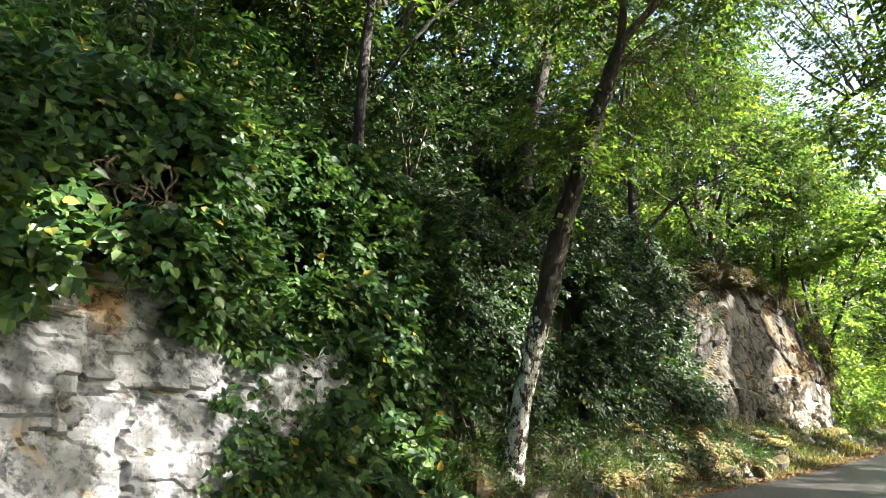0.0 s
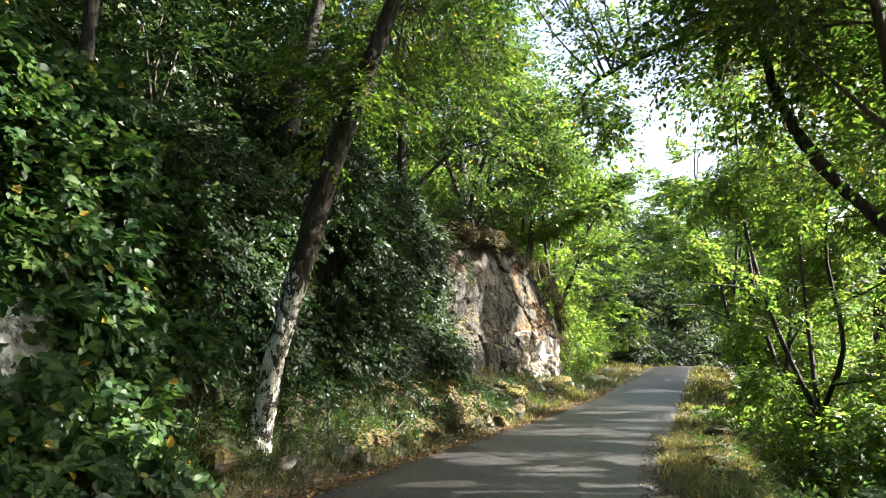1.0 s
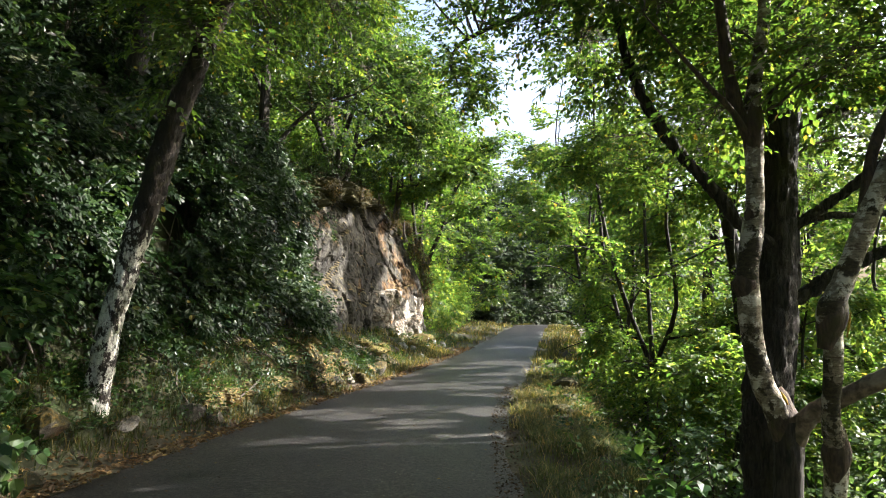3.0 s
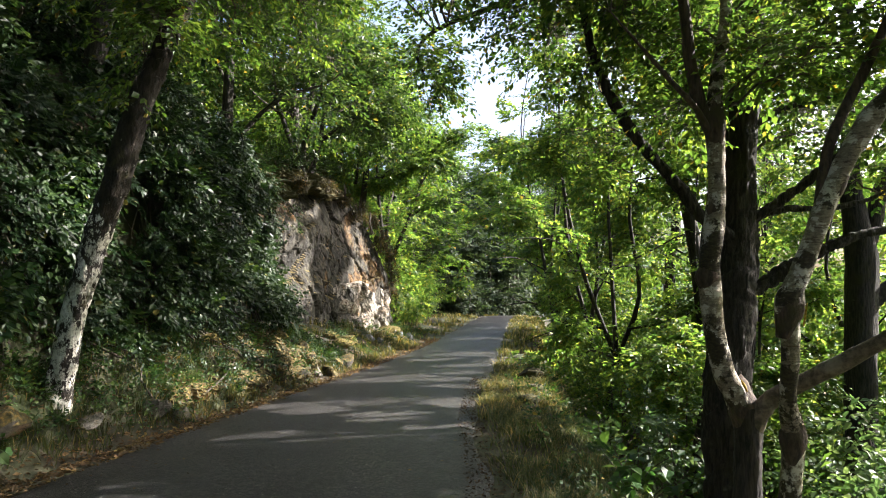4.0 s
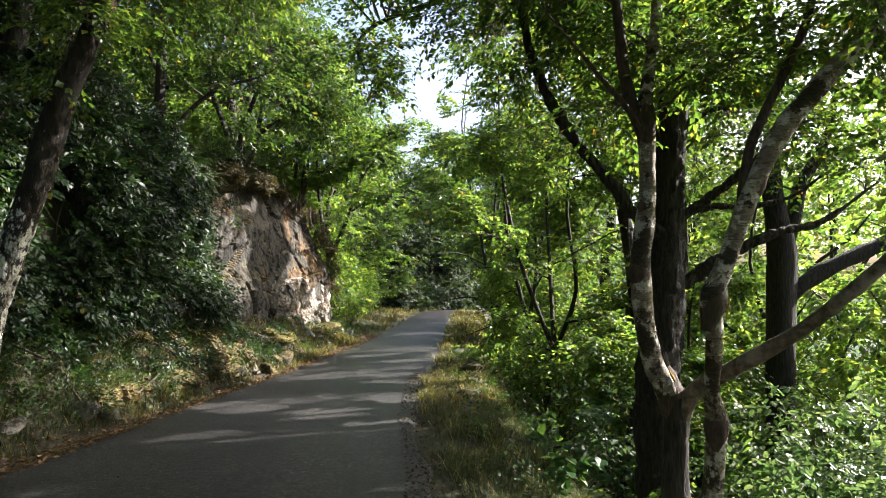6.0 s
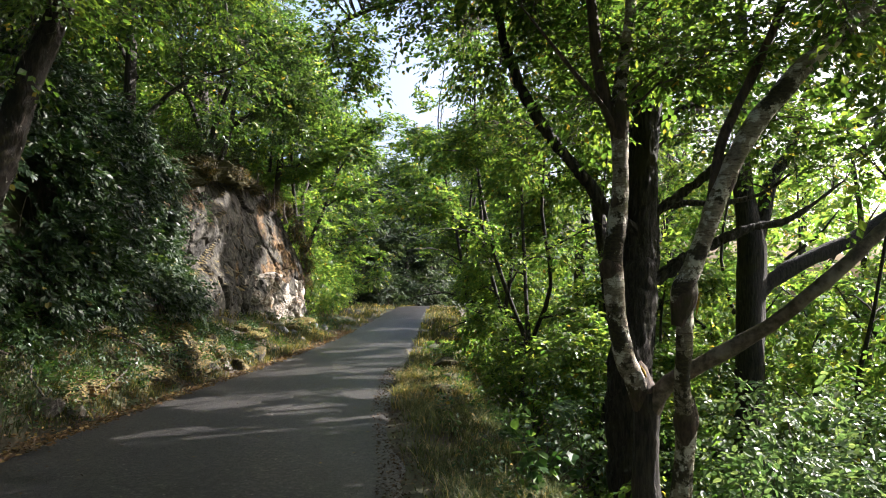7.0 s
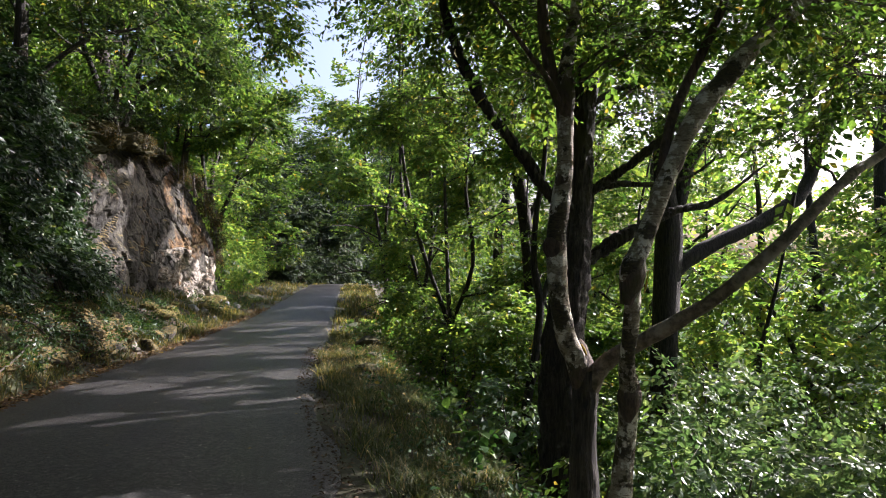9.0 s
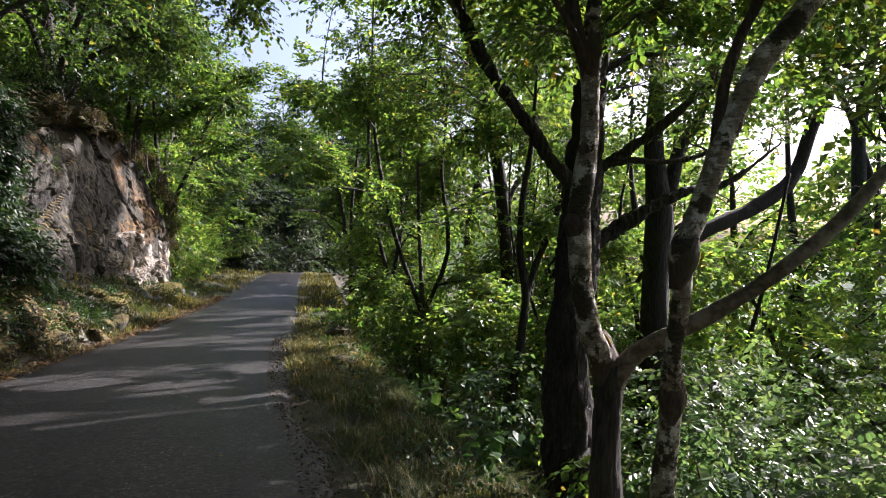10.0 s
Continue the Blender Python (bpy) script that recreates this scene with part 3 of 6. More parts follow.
def spray_shapes(rng, kind, count, leaf, length, several=5):
    """Some twigs with leaves on both sides, along +x and nearly flat."""
    shapes = []
    lv, lf = leaf_shape(kind)
    for _ in range(several):
        vs, fs, n = [], [], 0
        for k in range(count):
            s = (k + rng.random()) / count
            side = 1 if k % 2 else -1
            size = leaf * (0.65 + 0.6 * rng.random()) * (1.1 - 0.35 * s)
            v = turned(lv * size, side * (0.95 - 0.6 * s + 0.5 * (rng.random() - 0.5)), 0.25 + 0.7 * (rng.random() - 0.5), 0.9 * (rng.random() - 0.5))
            v = v + [s * length, side * 0.01 + 0.10 * length * (rng.random() - 0.5), 0.10 * length * (rng.random() - 0.5) - 0.12 * length * s * s]
            vs.append(v)
            fs.append(lf + n)
            n += len(v)
        shapes.append((np.concatenate(vs), np.concatenate(fs)))
    return shapes


def unit(v):
    return v / (np.linalg.norm(v, axis=-1, keepdims=True) + 1e-9)


def strewn(rng, shapes, places, ways, ups, sizes):
    """Copies of the shapes at the places, with +x along ways and +z near ups, as one (verts, faces)."""
    x = unit(ways)
    y = unit(np.cross(ups, x))
    z = np.cross(x, y)
    m = np.stack([x, y, z], 1)
    pick = rng.integers(0, len(shapes), len(places))
    out = []
    for k, (v, f) in enumerate(shapes):
        who = np.nonzero(pick == k)[0]
        if not len(who):
            continue
        w = np.einsum("vi,nij->nvj", v, m[who]) * sizes[who][:, None, None] + places[who][:, None]
        g = f[None] + (np.arange(len(who)) * len(v))[:, None, None]
        out.append((w.reshape(-1, 3), g.reshape(-1, f.shape[1])))
    return joined(out)


# Openings in the canopy through which the sun reaches the ground: place and width.
OPENINGS = [(-3.1, 9.4, 0.5, 0.34), (-3.3, 10.3, 0.8, 0.3), (-3.1, 11.3, 0.5, 0.4), (-2.9, 12.4, 0.4, 0.3), (-3.4, 8.3, 0.5, 0.22), (-3.0, 18.9, 0.5, 0.45), (-2.55, 20.2, 0.9, 0.55), (0.9, 14.4, 0.0, 0.9), (0.9, 16.4, 0.0, 0.75), (0.7, 11.2, 0.0, 0.7),
            (-0.9, 15.0, 0.0, 0.45), (-4.0, 4.5, 1.0, 0.4), (-4.0, 4.0, 3.9, 0.3), (2.6, 5.6, 3.4, 0.9), (3.9, 5.0, 3.3, 1.0), (1.3, 6.3, 4.2, 0.8), (5.0, 4.8, 3.6, 1.0), (-2.4, 13.3, 0.2, 0.45),
            (3.5, 5.2, 0.8, 0.9), (4.7, 5.0, 1.0, 1.1), (2.6, 8.0, 0.0, 0.8), (4.4, 8.2, 0.6, 1.0), (3.0, 11.0, 0.5, 0.9), (5.6, 7.4, 1.0, 1.2), (6.8, 9.4, 1.4, 1.2), (7.4, 12.0, 1.6, 1.2), (1.9, 4.3, 1.6, 0.45), (-2.1, 6.8, 0.0, 0.30), (-1.4, 6.9, 0.0, 0.30), (-2.6, 8.8, 0.0, 0.25), (-2.1, 8.4, 0.0, 0.25), (-1.1, 8.0, 0.0, 0.30), (-0.3, 7.3, 0.0, 0.30), (-1.6, 11.3, 0.0, 0.30), (-1.3, 11.7, 0.0, 0.34), (-0.5, 11.6, 0.0, 0.32), (-3.5, 1.4, 2.9, 0.3), (-3.3, 2.6, 3.4, 0.3), (2.0, 13.2, 3.2, 0.8), (1.6, 14.4, 5.4, 0.9), (2.6, 14.0, 7.2, 0.9), (2.2, 17.4, 3.4, 0.9), (2.3, 17.6, 6.2, 1.1), (1.6, 20.8, 3.4, 0.9), (1.8, 21.2, 6.0, 1.1), (1.9, 25.6, 5.0, 1.3), (4.0, 10.8, 1.4, 0.7), (4.6, 14.8, 2.6, 0.9), (5.2, 14.2, 4.4, 0.9), (-2.3, 22.6, 2.6, 1.0), (-2.6, 24.2, 4.6, 1.1), (-2.4, 17.4, 6.0, 0.9), (-3.0, 14.6, 5.6, 0.8), (-3.9, 7.4, 6.2, 0.8), (-3.2, 8.8, 6.4, 0.8), (-4.6, 8.6, 7.0, 0.8), (-0.6, 15.9, 0.0, 0.30), (-0.3, 9.1, 0.0, 0.30)]


def sunny_gaps(p, margin=0.0):
    """Which of the points lie clear of the openings."""
    keep = np.ones(len(p), bool)
    s = np.array(sun_way)
    for x, y, z, r in OPENINGS:
        d = p - np.array([x, y, z])
        t = d @ s
        q = d - t[:, None] * s
        near = np.nonzero((t > 1.2) & ((q * q).sum(1) < (1.7 * r + margin) ** 2))[0]
        if len(near):
            q = q[near]
            off = np.linalg.norm(q, axis=1) + 0.45 * r * vnoise(q / r * 1.6 + 10 * x + 7 * y, 81) + 0.2 * r * vnoise(q / r * 4 + 10 * y, 82)
            keep[near[off < r + margin]] = False
    return keep


def off_lane(p):
    """Which of the points leave the lane and its right verge clear, as passing traffic keeps them."""
    e, z = p[:, 0] - road_right(p[:, 1]), p[:, 2] - road_z(p[:, 1])
    inside = (p[:, 0] > road_left(p[:, 1])) & (p[:, 1] > 6.5) & (p[:, 1] < 44)
    return ~(inside & (z > 0.25) & (z < 2.9) & (e < 0.95 + 0.12 * z + 0.25 * vnoise(p * 1.3, 91)))


def thinned(geo):
    """Leaves without those that would close an opening or stand in the lane."""
    v, f = geo
    f = f if isinstance(f, list) else [f]
    out = []
    for g in f:
        c = v[g].mean(1)
        out.append(g[sunny_gaps(c) & off_lane(c)])
    return v, out


def blob_points(rng, blobs, clump=1.1, gap=-0.15, seed=0):
    """Points in and mostly near the skin of some ellipsoids (centre, radii, count), in clumps with gaps between."""
    out = []
    for (cx, cy, cz, ax, ay, az, n) in blobs:
        got, need = [], n
        for tries in range(12):
            if need <= 0:
                break
            d = unit(rng.normal(size=(need * 3, 3)))
            r = rng.random(need * 3) ** 0.45
            p = d * r[:, None] * [ax, ay, az] + [cx, cy, cz]
            p = p[vnoise(p * clump * np.array([1, 1, 1.7]), seed + 40) > gap][:need]
            got.append(p)
            need -= len(p)
        got = np.concatenate(got)
        got = got[sunny_gaps(got, -0.1) & off_lane(got)]
        out.append(got if len(got) else np.array([[cx, cy, cz]]))
    return np.concatenate(out)


def nearest_on(stems, c, drop=0.7):
    """The sample of the stems from which a branch to c would spring: (point, radius)."""
    best, found = 1e9, None
    for pts, rad in stems:
        d = np.linalg.norm(pts - c, axis=1) + drop * np.clip(pts[:, 2] - c[2] + 0.3, 0, 9)
        k = int(np.argmin(d))
        if d[k] < best:
            best, found = d[k], (pts[k], rad[k])
    return found


def branches_to(rng, stems, points, per=22, twigs=1.0, thick=0.02, sides=5):
    """Limbs from the stems to clusters of points and twigs out to the points: (verts, faces), and for each point the way it grows."""
    k = max(1, len(points) // per)
    centres = points[rng.choice(len(points), k, replace=False)]
    owner = np.argmin(((points[:, None] - centres[None]) ** 2).sum(-1), 1) if len(points) * k < 4e6 else np.concatenate(
        [np.argmin(((q[:, None] - centres[None]) ** 2).sum(-1), 1) for q in np.array_split(points, 20)])
    pieces, ways = [], np.zeros_like(points)
    for c in range(k):
        mine = np.nonzero(owner == c)[0]
        if not len(mine):
            continue
        mid = points[mine].mean(0)
        a, ra = nearest_on(stems, mid)
        far = np.linalg.norm(mid - a)
        bend = (a + mid) / 2 + np.array([0, 0, 0.13 * far]) + rng.normal(size=3) * 0.09 * far
        t = np.linspace(0, 1, 6)[:, None]
        path = (1 - t) ** 2 * a + 2 * t * (1 - t) * bend + t * t * mid
        path[1:-1] += rng.normal(size=(4, 3)) * 0.02 * far
        r0 = min(ra * 0.6, thick * (0.35 + far * 0.45))
        pieces.append(tube(path, np.linspace(r0, r0 * 0.3, 6), sides, 0.0, 0))
        for q in mine:
            s = path[rng.integers(2, 6)] if rng.random() < 0.6 else path[-1]
            ways[q] = points[q] - s
            if rng.random() < twigs:
                sag = (s + points[q]) / 2 + rng.normal(size=3) * 0.06
                pieces.append(tube(np.array([s, sag, points[q] + 0.12 * unit(ways[q])]), np.array([0.3, 0.22, 0.1]) * r0 * 0.55 + 0.0012, 3, cap=False))
    return joined(pieces), ways


def crown_of(rng, shapes, points, ways, droop=0.15, level=0.75, size=(0.8, 1.25)):
    """Leaves for the points, spread in flat layers."""
    n = len(points)
    w = unit(ways) * [1, 1, 1 - level * 0.8] + rng.normal(size=(n, 3)) * [0.55, 0.55, 0.18] - [0, 0, droop]
    up = np.array([0, 0, 1.0]) + rng.normal(size=(n, 3)) * (1.05 - level)
    return thinned(strewn(rng, shapes, points, w, up, rng.uniform(*size, n)))


def stem_samples(points, radii, steps=6):
    s = spline(np.concatenate([np.asarray(points, float), np.asarray(radii, float)[:, None]], 1), steps)
    return s[:, :3], np.maximum(s[:, 3], 0.004)


def make_tree(name, label, base, stems, blobs, leaf_mat, seed, leaf=0.075, count=14, length=0.42, kind="plain", per=22,
              twigs=1.0, clump=1.1, gap=-0.15, droop=0.15, level=0.75, thick=0.02, sides=14, category="tree", group="", furrow=0.0):
    """stems: (part name, points, radii, bark, label) in world metres; blobs: where the leaves are."""
    rng = np.random.default_rng(seed)
    root = new(name)
    root.location = base
    tagged(root, label, category, group)
    b = np.array(base)
    lines = []
    for pname, pts, rad, bark, plabel in stems:
        p, r = stem_samples(pts, rad, 18 if furrow else (6 if sides > 9 else 3))
        lines.append((p, r))
        part(pname, tube(p - b, r, 36 if furrow else sides, 0.16, seed, furrow=furrow), bark, root, plabel)
    pts = blob_points(rng, blobs, clump, gap, seed)
    geo, ways = branches_to(rng, lines, pts, per, twigs, thick, 5 if sides > 9 else 4)
    tagged(part("twig", (geo[0] - b, geo[1]), TWIG, root), kind="stuff")
    shapes = spray_shapes(rng, kind, count, leaf, length)
    v, f = crown_of(rng, shapes, pts, ways, droop, level)
    tagged(part("crown", (v - b, f), leaf_mat, root, flat=True), kind="stuff")
    return root


def simple_tree(name, label, x, y, height, trunk, wide, leaf_mat, seed, sprays=900, lean=(0, 0), leaf=0.11, count=12, length=0.55,
                bark=None, low=0.35, forks=3, twigs=0.07, category="tree", group="", gap=-0.15):
    """A woodland tree: forked trunk and a crown of several lobes."""
    rng = np.random.default_rng(seed)
    sprays = int(sprays * 0.78)
    leaf = leaf * 1.25
    z = ground_at(x, y) - 0.15
    top = np.array([x + lean[0], y + lean[1], z + height])
    base = np.array([x, y, z])
    mid = base + (top - base) * 0.5 + rng.normal(size=3) * [0.25, 0.25, 0]
    stems = [("trunk", [base, base + (mid - base) * 0.5 + rng.normal(size=3) * [0.12, 0.12, 0], mid, (mid + top) / 2 + rng.normal(size=3) * 0.15, top],
              [trunk * 1.35, trunk, trunk * 0.8, trunk * 0.45, 0.02], bark or BARK_DARK, "")]
    blobs = [(*(top - [0, 0, height * 0.12]), wide * 0.6, wide * 0.6, height * 0.18, sprays // (forks + 2))]
    for k in range(forks + 1):
        a = k * 2.4 + rng.random()
        s = low + (0.9 - low) * (k + 0.3) / (forks + 1)
        start = base + (top - base) * max(0.15, s - 0.18)
        out = base + (top - base) * s + np.array([math.cos(a), math.sin(a), 0.15]) * wide * (0.75 - 0.3 * s)
        if k < forks:
            stems.append(("limb", [start, (start + out) / 2 + [0, 0, 0.12 * wide], out, out + (out - start) * 0.3],
                          [trunk * 0.45, trunk * 0.35, trunk * 0.2, 0.01], bark or BARK_DARK, ""))
        blobs.append((*out, wide * 0.62, wide * 0.62, height * 0.15, sprays // (forks + 2)))
    return make_tree(name, label, tuple(base), stems, blobs, leaf_mat, seed, leaf, count, length, "plain", 26, twigs, 0.8, gap,
                     sides=9, category=category, group=group)


def spreading_tree(name, label, x, y, height, trunk, wide, leaf_mat, seed, sprays=1700, lean=(0, 0), leaf=0.12, count=12, length=0.5, low=0.15,
                   limbs=8, bark=None, group="", gap=-0.1, twigs=0.12):
    """A broad tree: a low fork, three leaders and arching limbs with side branches, each carrying flat layers of leaves."""
    rng = np.random.default_rng(seed)
    base = np.array([x, y, ground_at(x, y) - 0.15])
    top = base + [lean[0], lean[1], height]
    bark = bark or BARK_DARK
    fork = base + (top - base) * 0.2 + rng.normal(size=3) * [0.12, 0.12, 0]
    stems = [("trunk", [base, (base + fork) / 2 + rng.normal(size=3) * [0.07, 0.07, 0], fork], [trunk * 1.35, trunk, trunk * 0.92], bark, "")]
    per = sprays // (limbs * 4 + 3)
    blobs, leaders, turn = [], [], rng.random() * 6.28
    for k in range(3):
        a = turn + k * 2.1 + 0.5 * rng.random()
        d = np.array([math.cos(a), math.sin(a), 0])
        tip = base + (top - base) * rng.uniform(0.72, 0.97) + d * wide * rng.uniform(0.25, 0.45)
        line = [fork] + [fork + (tip - fork) * u + d * wide * 0.16 * math.sin(u * 3.1) + rng.normal(size=3) * [0.12, 0.12, 0.05] * wide * 0.4 for u in (0.25, 0.5, 0.75)] + [tip]
        stems.append(("leader", line, [trunk * 0.72, trunk * 0.58, trunk * 0.44, trunk * 0.28, 0.012], bark, ""))
        leaders.append((spline(line, 8), a))
        blobs.append((*tip, wide * 0.38, wide * 0.38, 0.07 * height, per))
    for k in range(limbs):
        s = low + (0.95 - low) * (k + 0.6 * rng.random()) / limbs
        pts, a = leaders[k % 3]
        a = a + rng.uniform(-1.3, 1.3)
        reach = wide * (0.85 - 0.45 * s * s) * rng.uniform(0.7, 1.15)
        d = np.array([math.cos(a), math.sin(a), 0])
        start = pts[int(np.clip(s * 0.9 - 0.12, 0, 1) * (len(pts) - 1))]
        side = np.array([-d[1], d[0], 0]) * rng.normal() * 0.16 * reach
        rise = rng.uniform(0.1, 0.45) if s > 0.3 else rng.uniform(-0.25, 0.2)
        mid = start + d * reach * 0.5 + side + [0, 0, reach * (rise * 0.5 + 0.12)]
        end = start + d * reach + [0, 0, reach * rise]
        r = trunk * (0.42 - 0.22 * s)
        stems.append(("limb", [start, (start + mid) / 2 - 0.3 * side, mid, end, end + d * 0.2 * reach - [0, 0, 0.08 * reach]], [r, r * 0.8, r * 0.6, r * 0.35, 0.007], bark, ""))
        blobs.append((*end, wide * 0.34, wide * 0.34, 0.10 * wide + 0.2, per))
        blobs.append((*(mid + [0, 0, 0.1]), wide * 0.30, wide * 0.30, 0.09 * wide + 0.2, per))
        for way in (-1, 1):
            b = a + way * rng.uniform(0.6, 1.2)
            tip = mid + np.array([math.cos(b), math.sin(b), rng.uniform(-0.2, 0.4)]) * reach * rng.uniform(0.35, 0.6)
            stems.append(("limb", [mid, (mid + tip) / 2 + rng.normal(size=3) * 0.06 * reach, tip], [r * 0.5, r * 0.35, 0.007], bark, ""))
            blobs.append((*tip, wide * 0.30, wide * 0.30, 0.09 * wide + 0.2, per))
    return make_tree(name, label, tuple(base), stems, blobs, leaf_mat, seed, leaf, count, length, "plain", 24, twigs, 1.0, gap, 0.12, 0.8,
                     sides=7, category="tree", group=group)


def shrub(name, label, x, y, z, wide, deep, high, leaf_mat, seed, sprays=260, leaf=0.07, count=11, length=0.35, kind="plain", droop=0.1,
          category="shrub", group="", gap=-0.3, level=0.5):
    """A bush: several thin stems from one foot and leaves all over."""
    rng = np.random.default_rng(seed)
    base = np.array([x, y, z])
    stems = []
    for k in range(4):
        tip = base + [rng.normal() * wide * 0.35, rng.normal() * deep * 0.35, high * (0.6 + 0.4 * rng.random())]
        mid = (base + tip) / 2 + rng.normal(size=3) * [0.1 * wide, 0.1 * deep, 0]
        stems.append(("stem", [base + rng.normal(size=3) * [0.05, 0.05, 0], mid, tip], [0.022, 0.016, 0.006], TWIG, ""))
    blobs = [(x, y, z + high * 0.55, wide, deep, high * 0.5, sprays)]
    return make_tree(name, label, tuple(base), stems, blobs, leaf_mat, seed, leaf, count, length, kind, 26, 0.06, 1.6, gap, droop, level,
                     0.012, 5, category, group)


def burl(root, at, way, r, long, mat, seed, name="burl", label=""):
    """A knotted swelling round a stem."""
    t = np.linspace(-0.5, 0.5, 9)
    path = np.array(at)[None] + unit(np.array(way, float))[None] * (t * long * 1.5)[:, None] - np.array(root.location)[None]
    swell = 0.72 + 0.28 * np.cos(t * math.pi * 1.7)
    return part(name, tube(path, r * 0.97 * swell, 18, 0.22, seed), mat, root, label)


# ---------------------------------------------------------------- rocks
def ledge(foot, heights, lean, top, nu, nv, seed, blocks=(0.9, 0.9, 1.3), rough=0.16, undercut=0.0, power=1.5):
    """A rock face above a line of foot points (x, y, z): heights along it, leaning back, with a flat top going inwards."""
    p = spline(foot, max(2, nu // (len(foot) - 1)))
    n = len(p)
    h = np.interp(np.linspace(0, 1, n), np.linspace(0, 1, len(heights)), heights)
    way = np.gradient(p, axis=0)
    way[:, 2] = 0
    way = unit(way)
    inward = np.stack([-way[:, 1], way[:, 0], 0 * way[:, 0]], 1)
    v = np.linspace(0, 1.35, nv)
    up = np.minimum(v, 1.0) ** 0.9
    lean = np.interp(np.linspace(0, 1, n), np.linspace(0, 1, np.size(lean)), np.atleast_1d(lean))
    back = lean[:, None] * (up ** power)[None] + (np.clip(v - 1, 0, 1) / 0.35 * top)[None]
    pts = p[:, None] + inward[:, None] * back[..., None] + np.array([0, 0, 1.0]) * (up[None] * h[:, None] - 0.0 * v[None])[..., None]
    pts[..., 2] += 0.25 * np.clip(v - 1, 0, 1)[None] / 0.35 * top
    if undercut:
        pts += inward[:, None] * (undercut * np.exp(-((up - 0.42) / 0.10) ** 2))[None, :, None] * (0.5 + 0.5 * np.sin(np.linspace(0, 9, n)))[:, None, None]
    flat = pts.reshape(-1, 3)
    d1, d2, cell = worley(flat * np.array(blocks) + 0.35 * np.stack([vnoise(flat * 1.5, 61), vnoise(flat * 1.5, 62), vnoise(flat * 1.5, 63)], 1), seed)
    s1, s2, cell2 = worley(flat * np.array(blocks) * 3.1, seed + 11)
    q1, q2, cell3 = worley(flat * np.array(blocks) * 7.3, seed + 13)
    out = (cell - 0.5) * rough * 1.7 + (cell2 - 0.5) * rough * 0.7 + (cell3 - 0.5) * rough * 0.28 + rough * 0.45 * fbm(flat * 2.2, 5, seed + 5) - 0.16 * rough * 4 * np.exp(-((d2 - d1) / 0.05) ** 2)
    flat = flat - np.repeat(inward, nv, 0) * out[:, None]
    flat[:, 2] += 0.35 * rough * fbm(flat * 1.9, 4, seed + 8)
    return flat, grid_faces(n, nv)[:, ::-1]


def stone_shape(rng, size, seed, squash):
    n, m = 18, 12
    th, ph = np.meshgrid(np.linspace(0, 2 * math.pi, n, endpoint=False), np.linspace(0.02, math.pi - 0.02, m))
    d = np.stack([np.cos(th) * np.sin(ph), np.sin(th) * np.sin(ph), np.cos(ph)], -1).reshape(-1, 3)
    planes = unit(rng.normal(size=(11, 3)))
    r = np.min(np.where(d @ planes.T > 0.05, rng.uniform(0.5, 0.95, 11) / np.clip(d @ planes.T, 0.05, 1), 9), 1).clip(0.4, 1.1)
    r = r * (1 + 0.09 * fbm(d * 3 + seed, 3, seed))
    return d * r[:, None] * size * np.array([1, 0.8 + 0.4 * rng.random(), squash]) * 0.5, grid_faces(m, n, True)[:, ::-1]


def stone(x, y, size, seed, squash=0.75, mat=None, label="weathered pale limestone rock half sunk in the verge", group="stones on the verge", sink=0.25, name="stone"):
    rng = np.random.default_rng(seed)
    ob = part(name, stone_shape(rng, size, seed, squash), mat or ROCK, flat=True)
    ob.matrix_world = pose(x, y, ground_at(x, y) + size * squash * (0.5 - sink), 0, 0, rng.random() * 360)
    return tagged(ob, label, "rock", group)

# ---------------------------------------------------------------- rock faces on the left
near_face = part("limestone_cliff", ledge([(-4.75, -6, 0.0), (-4.35, -2, 0.0), (-4.2, 0.5, 0.02), (-4.2, 2.0, 0.03), (-4.25, 3.2, 0.05), (-4.5, 4.3, 0.2), (-5.2, 4.9, 0.4)],
                                          [2.4, 2.4, 2.3, 2.2, 2.0, 1.5, 1.0], 0.25, 0.9, 260, 110, 3, (0.9, 0.75, 1.3), 0.10), ROCK, flat=True)
tagged(near_face, "pale grey limestone face with ochre stains and dark lichen", "rock")

outcrop = new("rock_outcrop")
outcrop.location = (-4.0, 17.0, 0.5)
tagged(outcrop, "weathered grey and ochre limestone outcrop with a mossy crown", "rock")


def outcrop_part(name, foot, heights, lean, top, nu, nv, seed, blocks, rough, undercut, mat, label="", power=1.5):
    v, f = ledge(foot, heights, lean, top, nu, nv, seed, blocks, rough, undercut, power)
    return part(name, (v - np.array(outcrop.location), f), mat, outcrop, label, flat=True)


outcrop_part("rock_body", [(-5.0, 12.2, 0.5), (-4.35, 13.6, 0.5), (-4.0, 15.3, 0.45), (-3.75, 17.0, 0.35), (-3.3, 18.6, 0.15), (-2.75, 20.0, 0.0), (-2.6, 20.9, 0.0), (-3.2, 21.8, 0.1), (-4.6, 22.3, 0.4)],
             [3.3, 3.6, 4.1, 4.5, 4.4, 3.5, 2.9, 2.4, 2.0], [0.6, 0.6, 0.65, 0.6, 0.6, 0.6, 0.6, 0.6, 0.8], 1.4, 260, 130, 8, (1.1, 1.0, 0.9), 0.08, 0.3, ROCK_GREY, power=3)
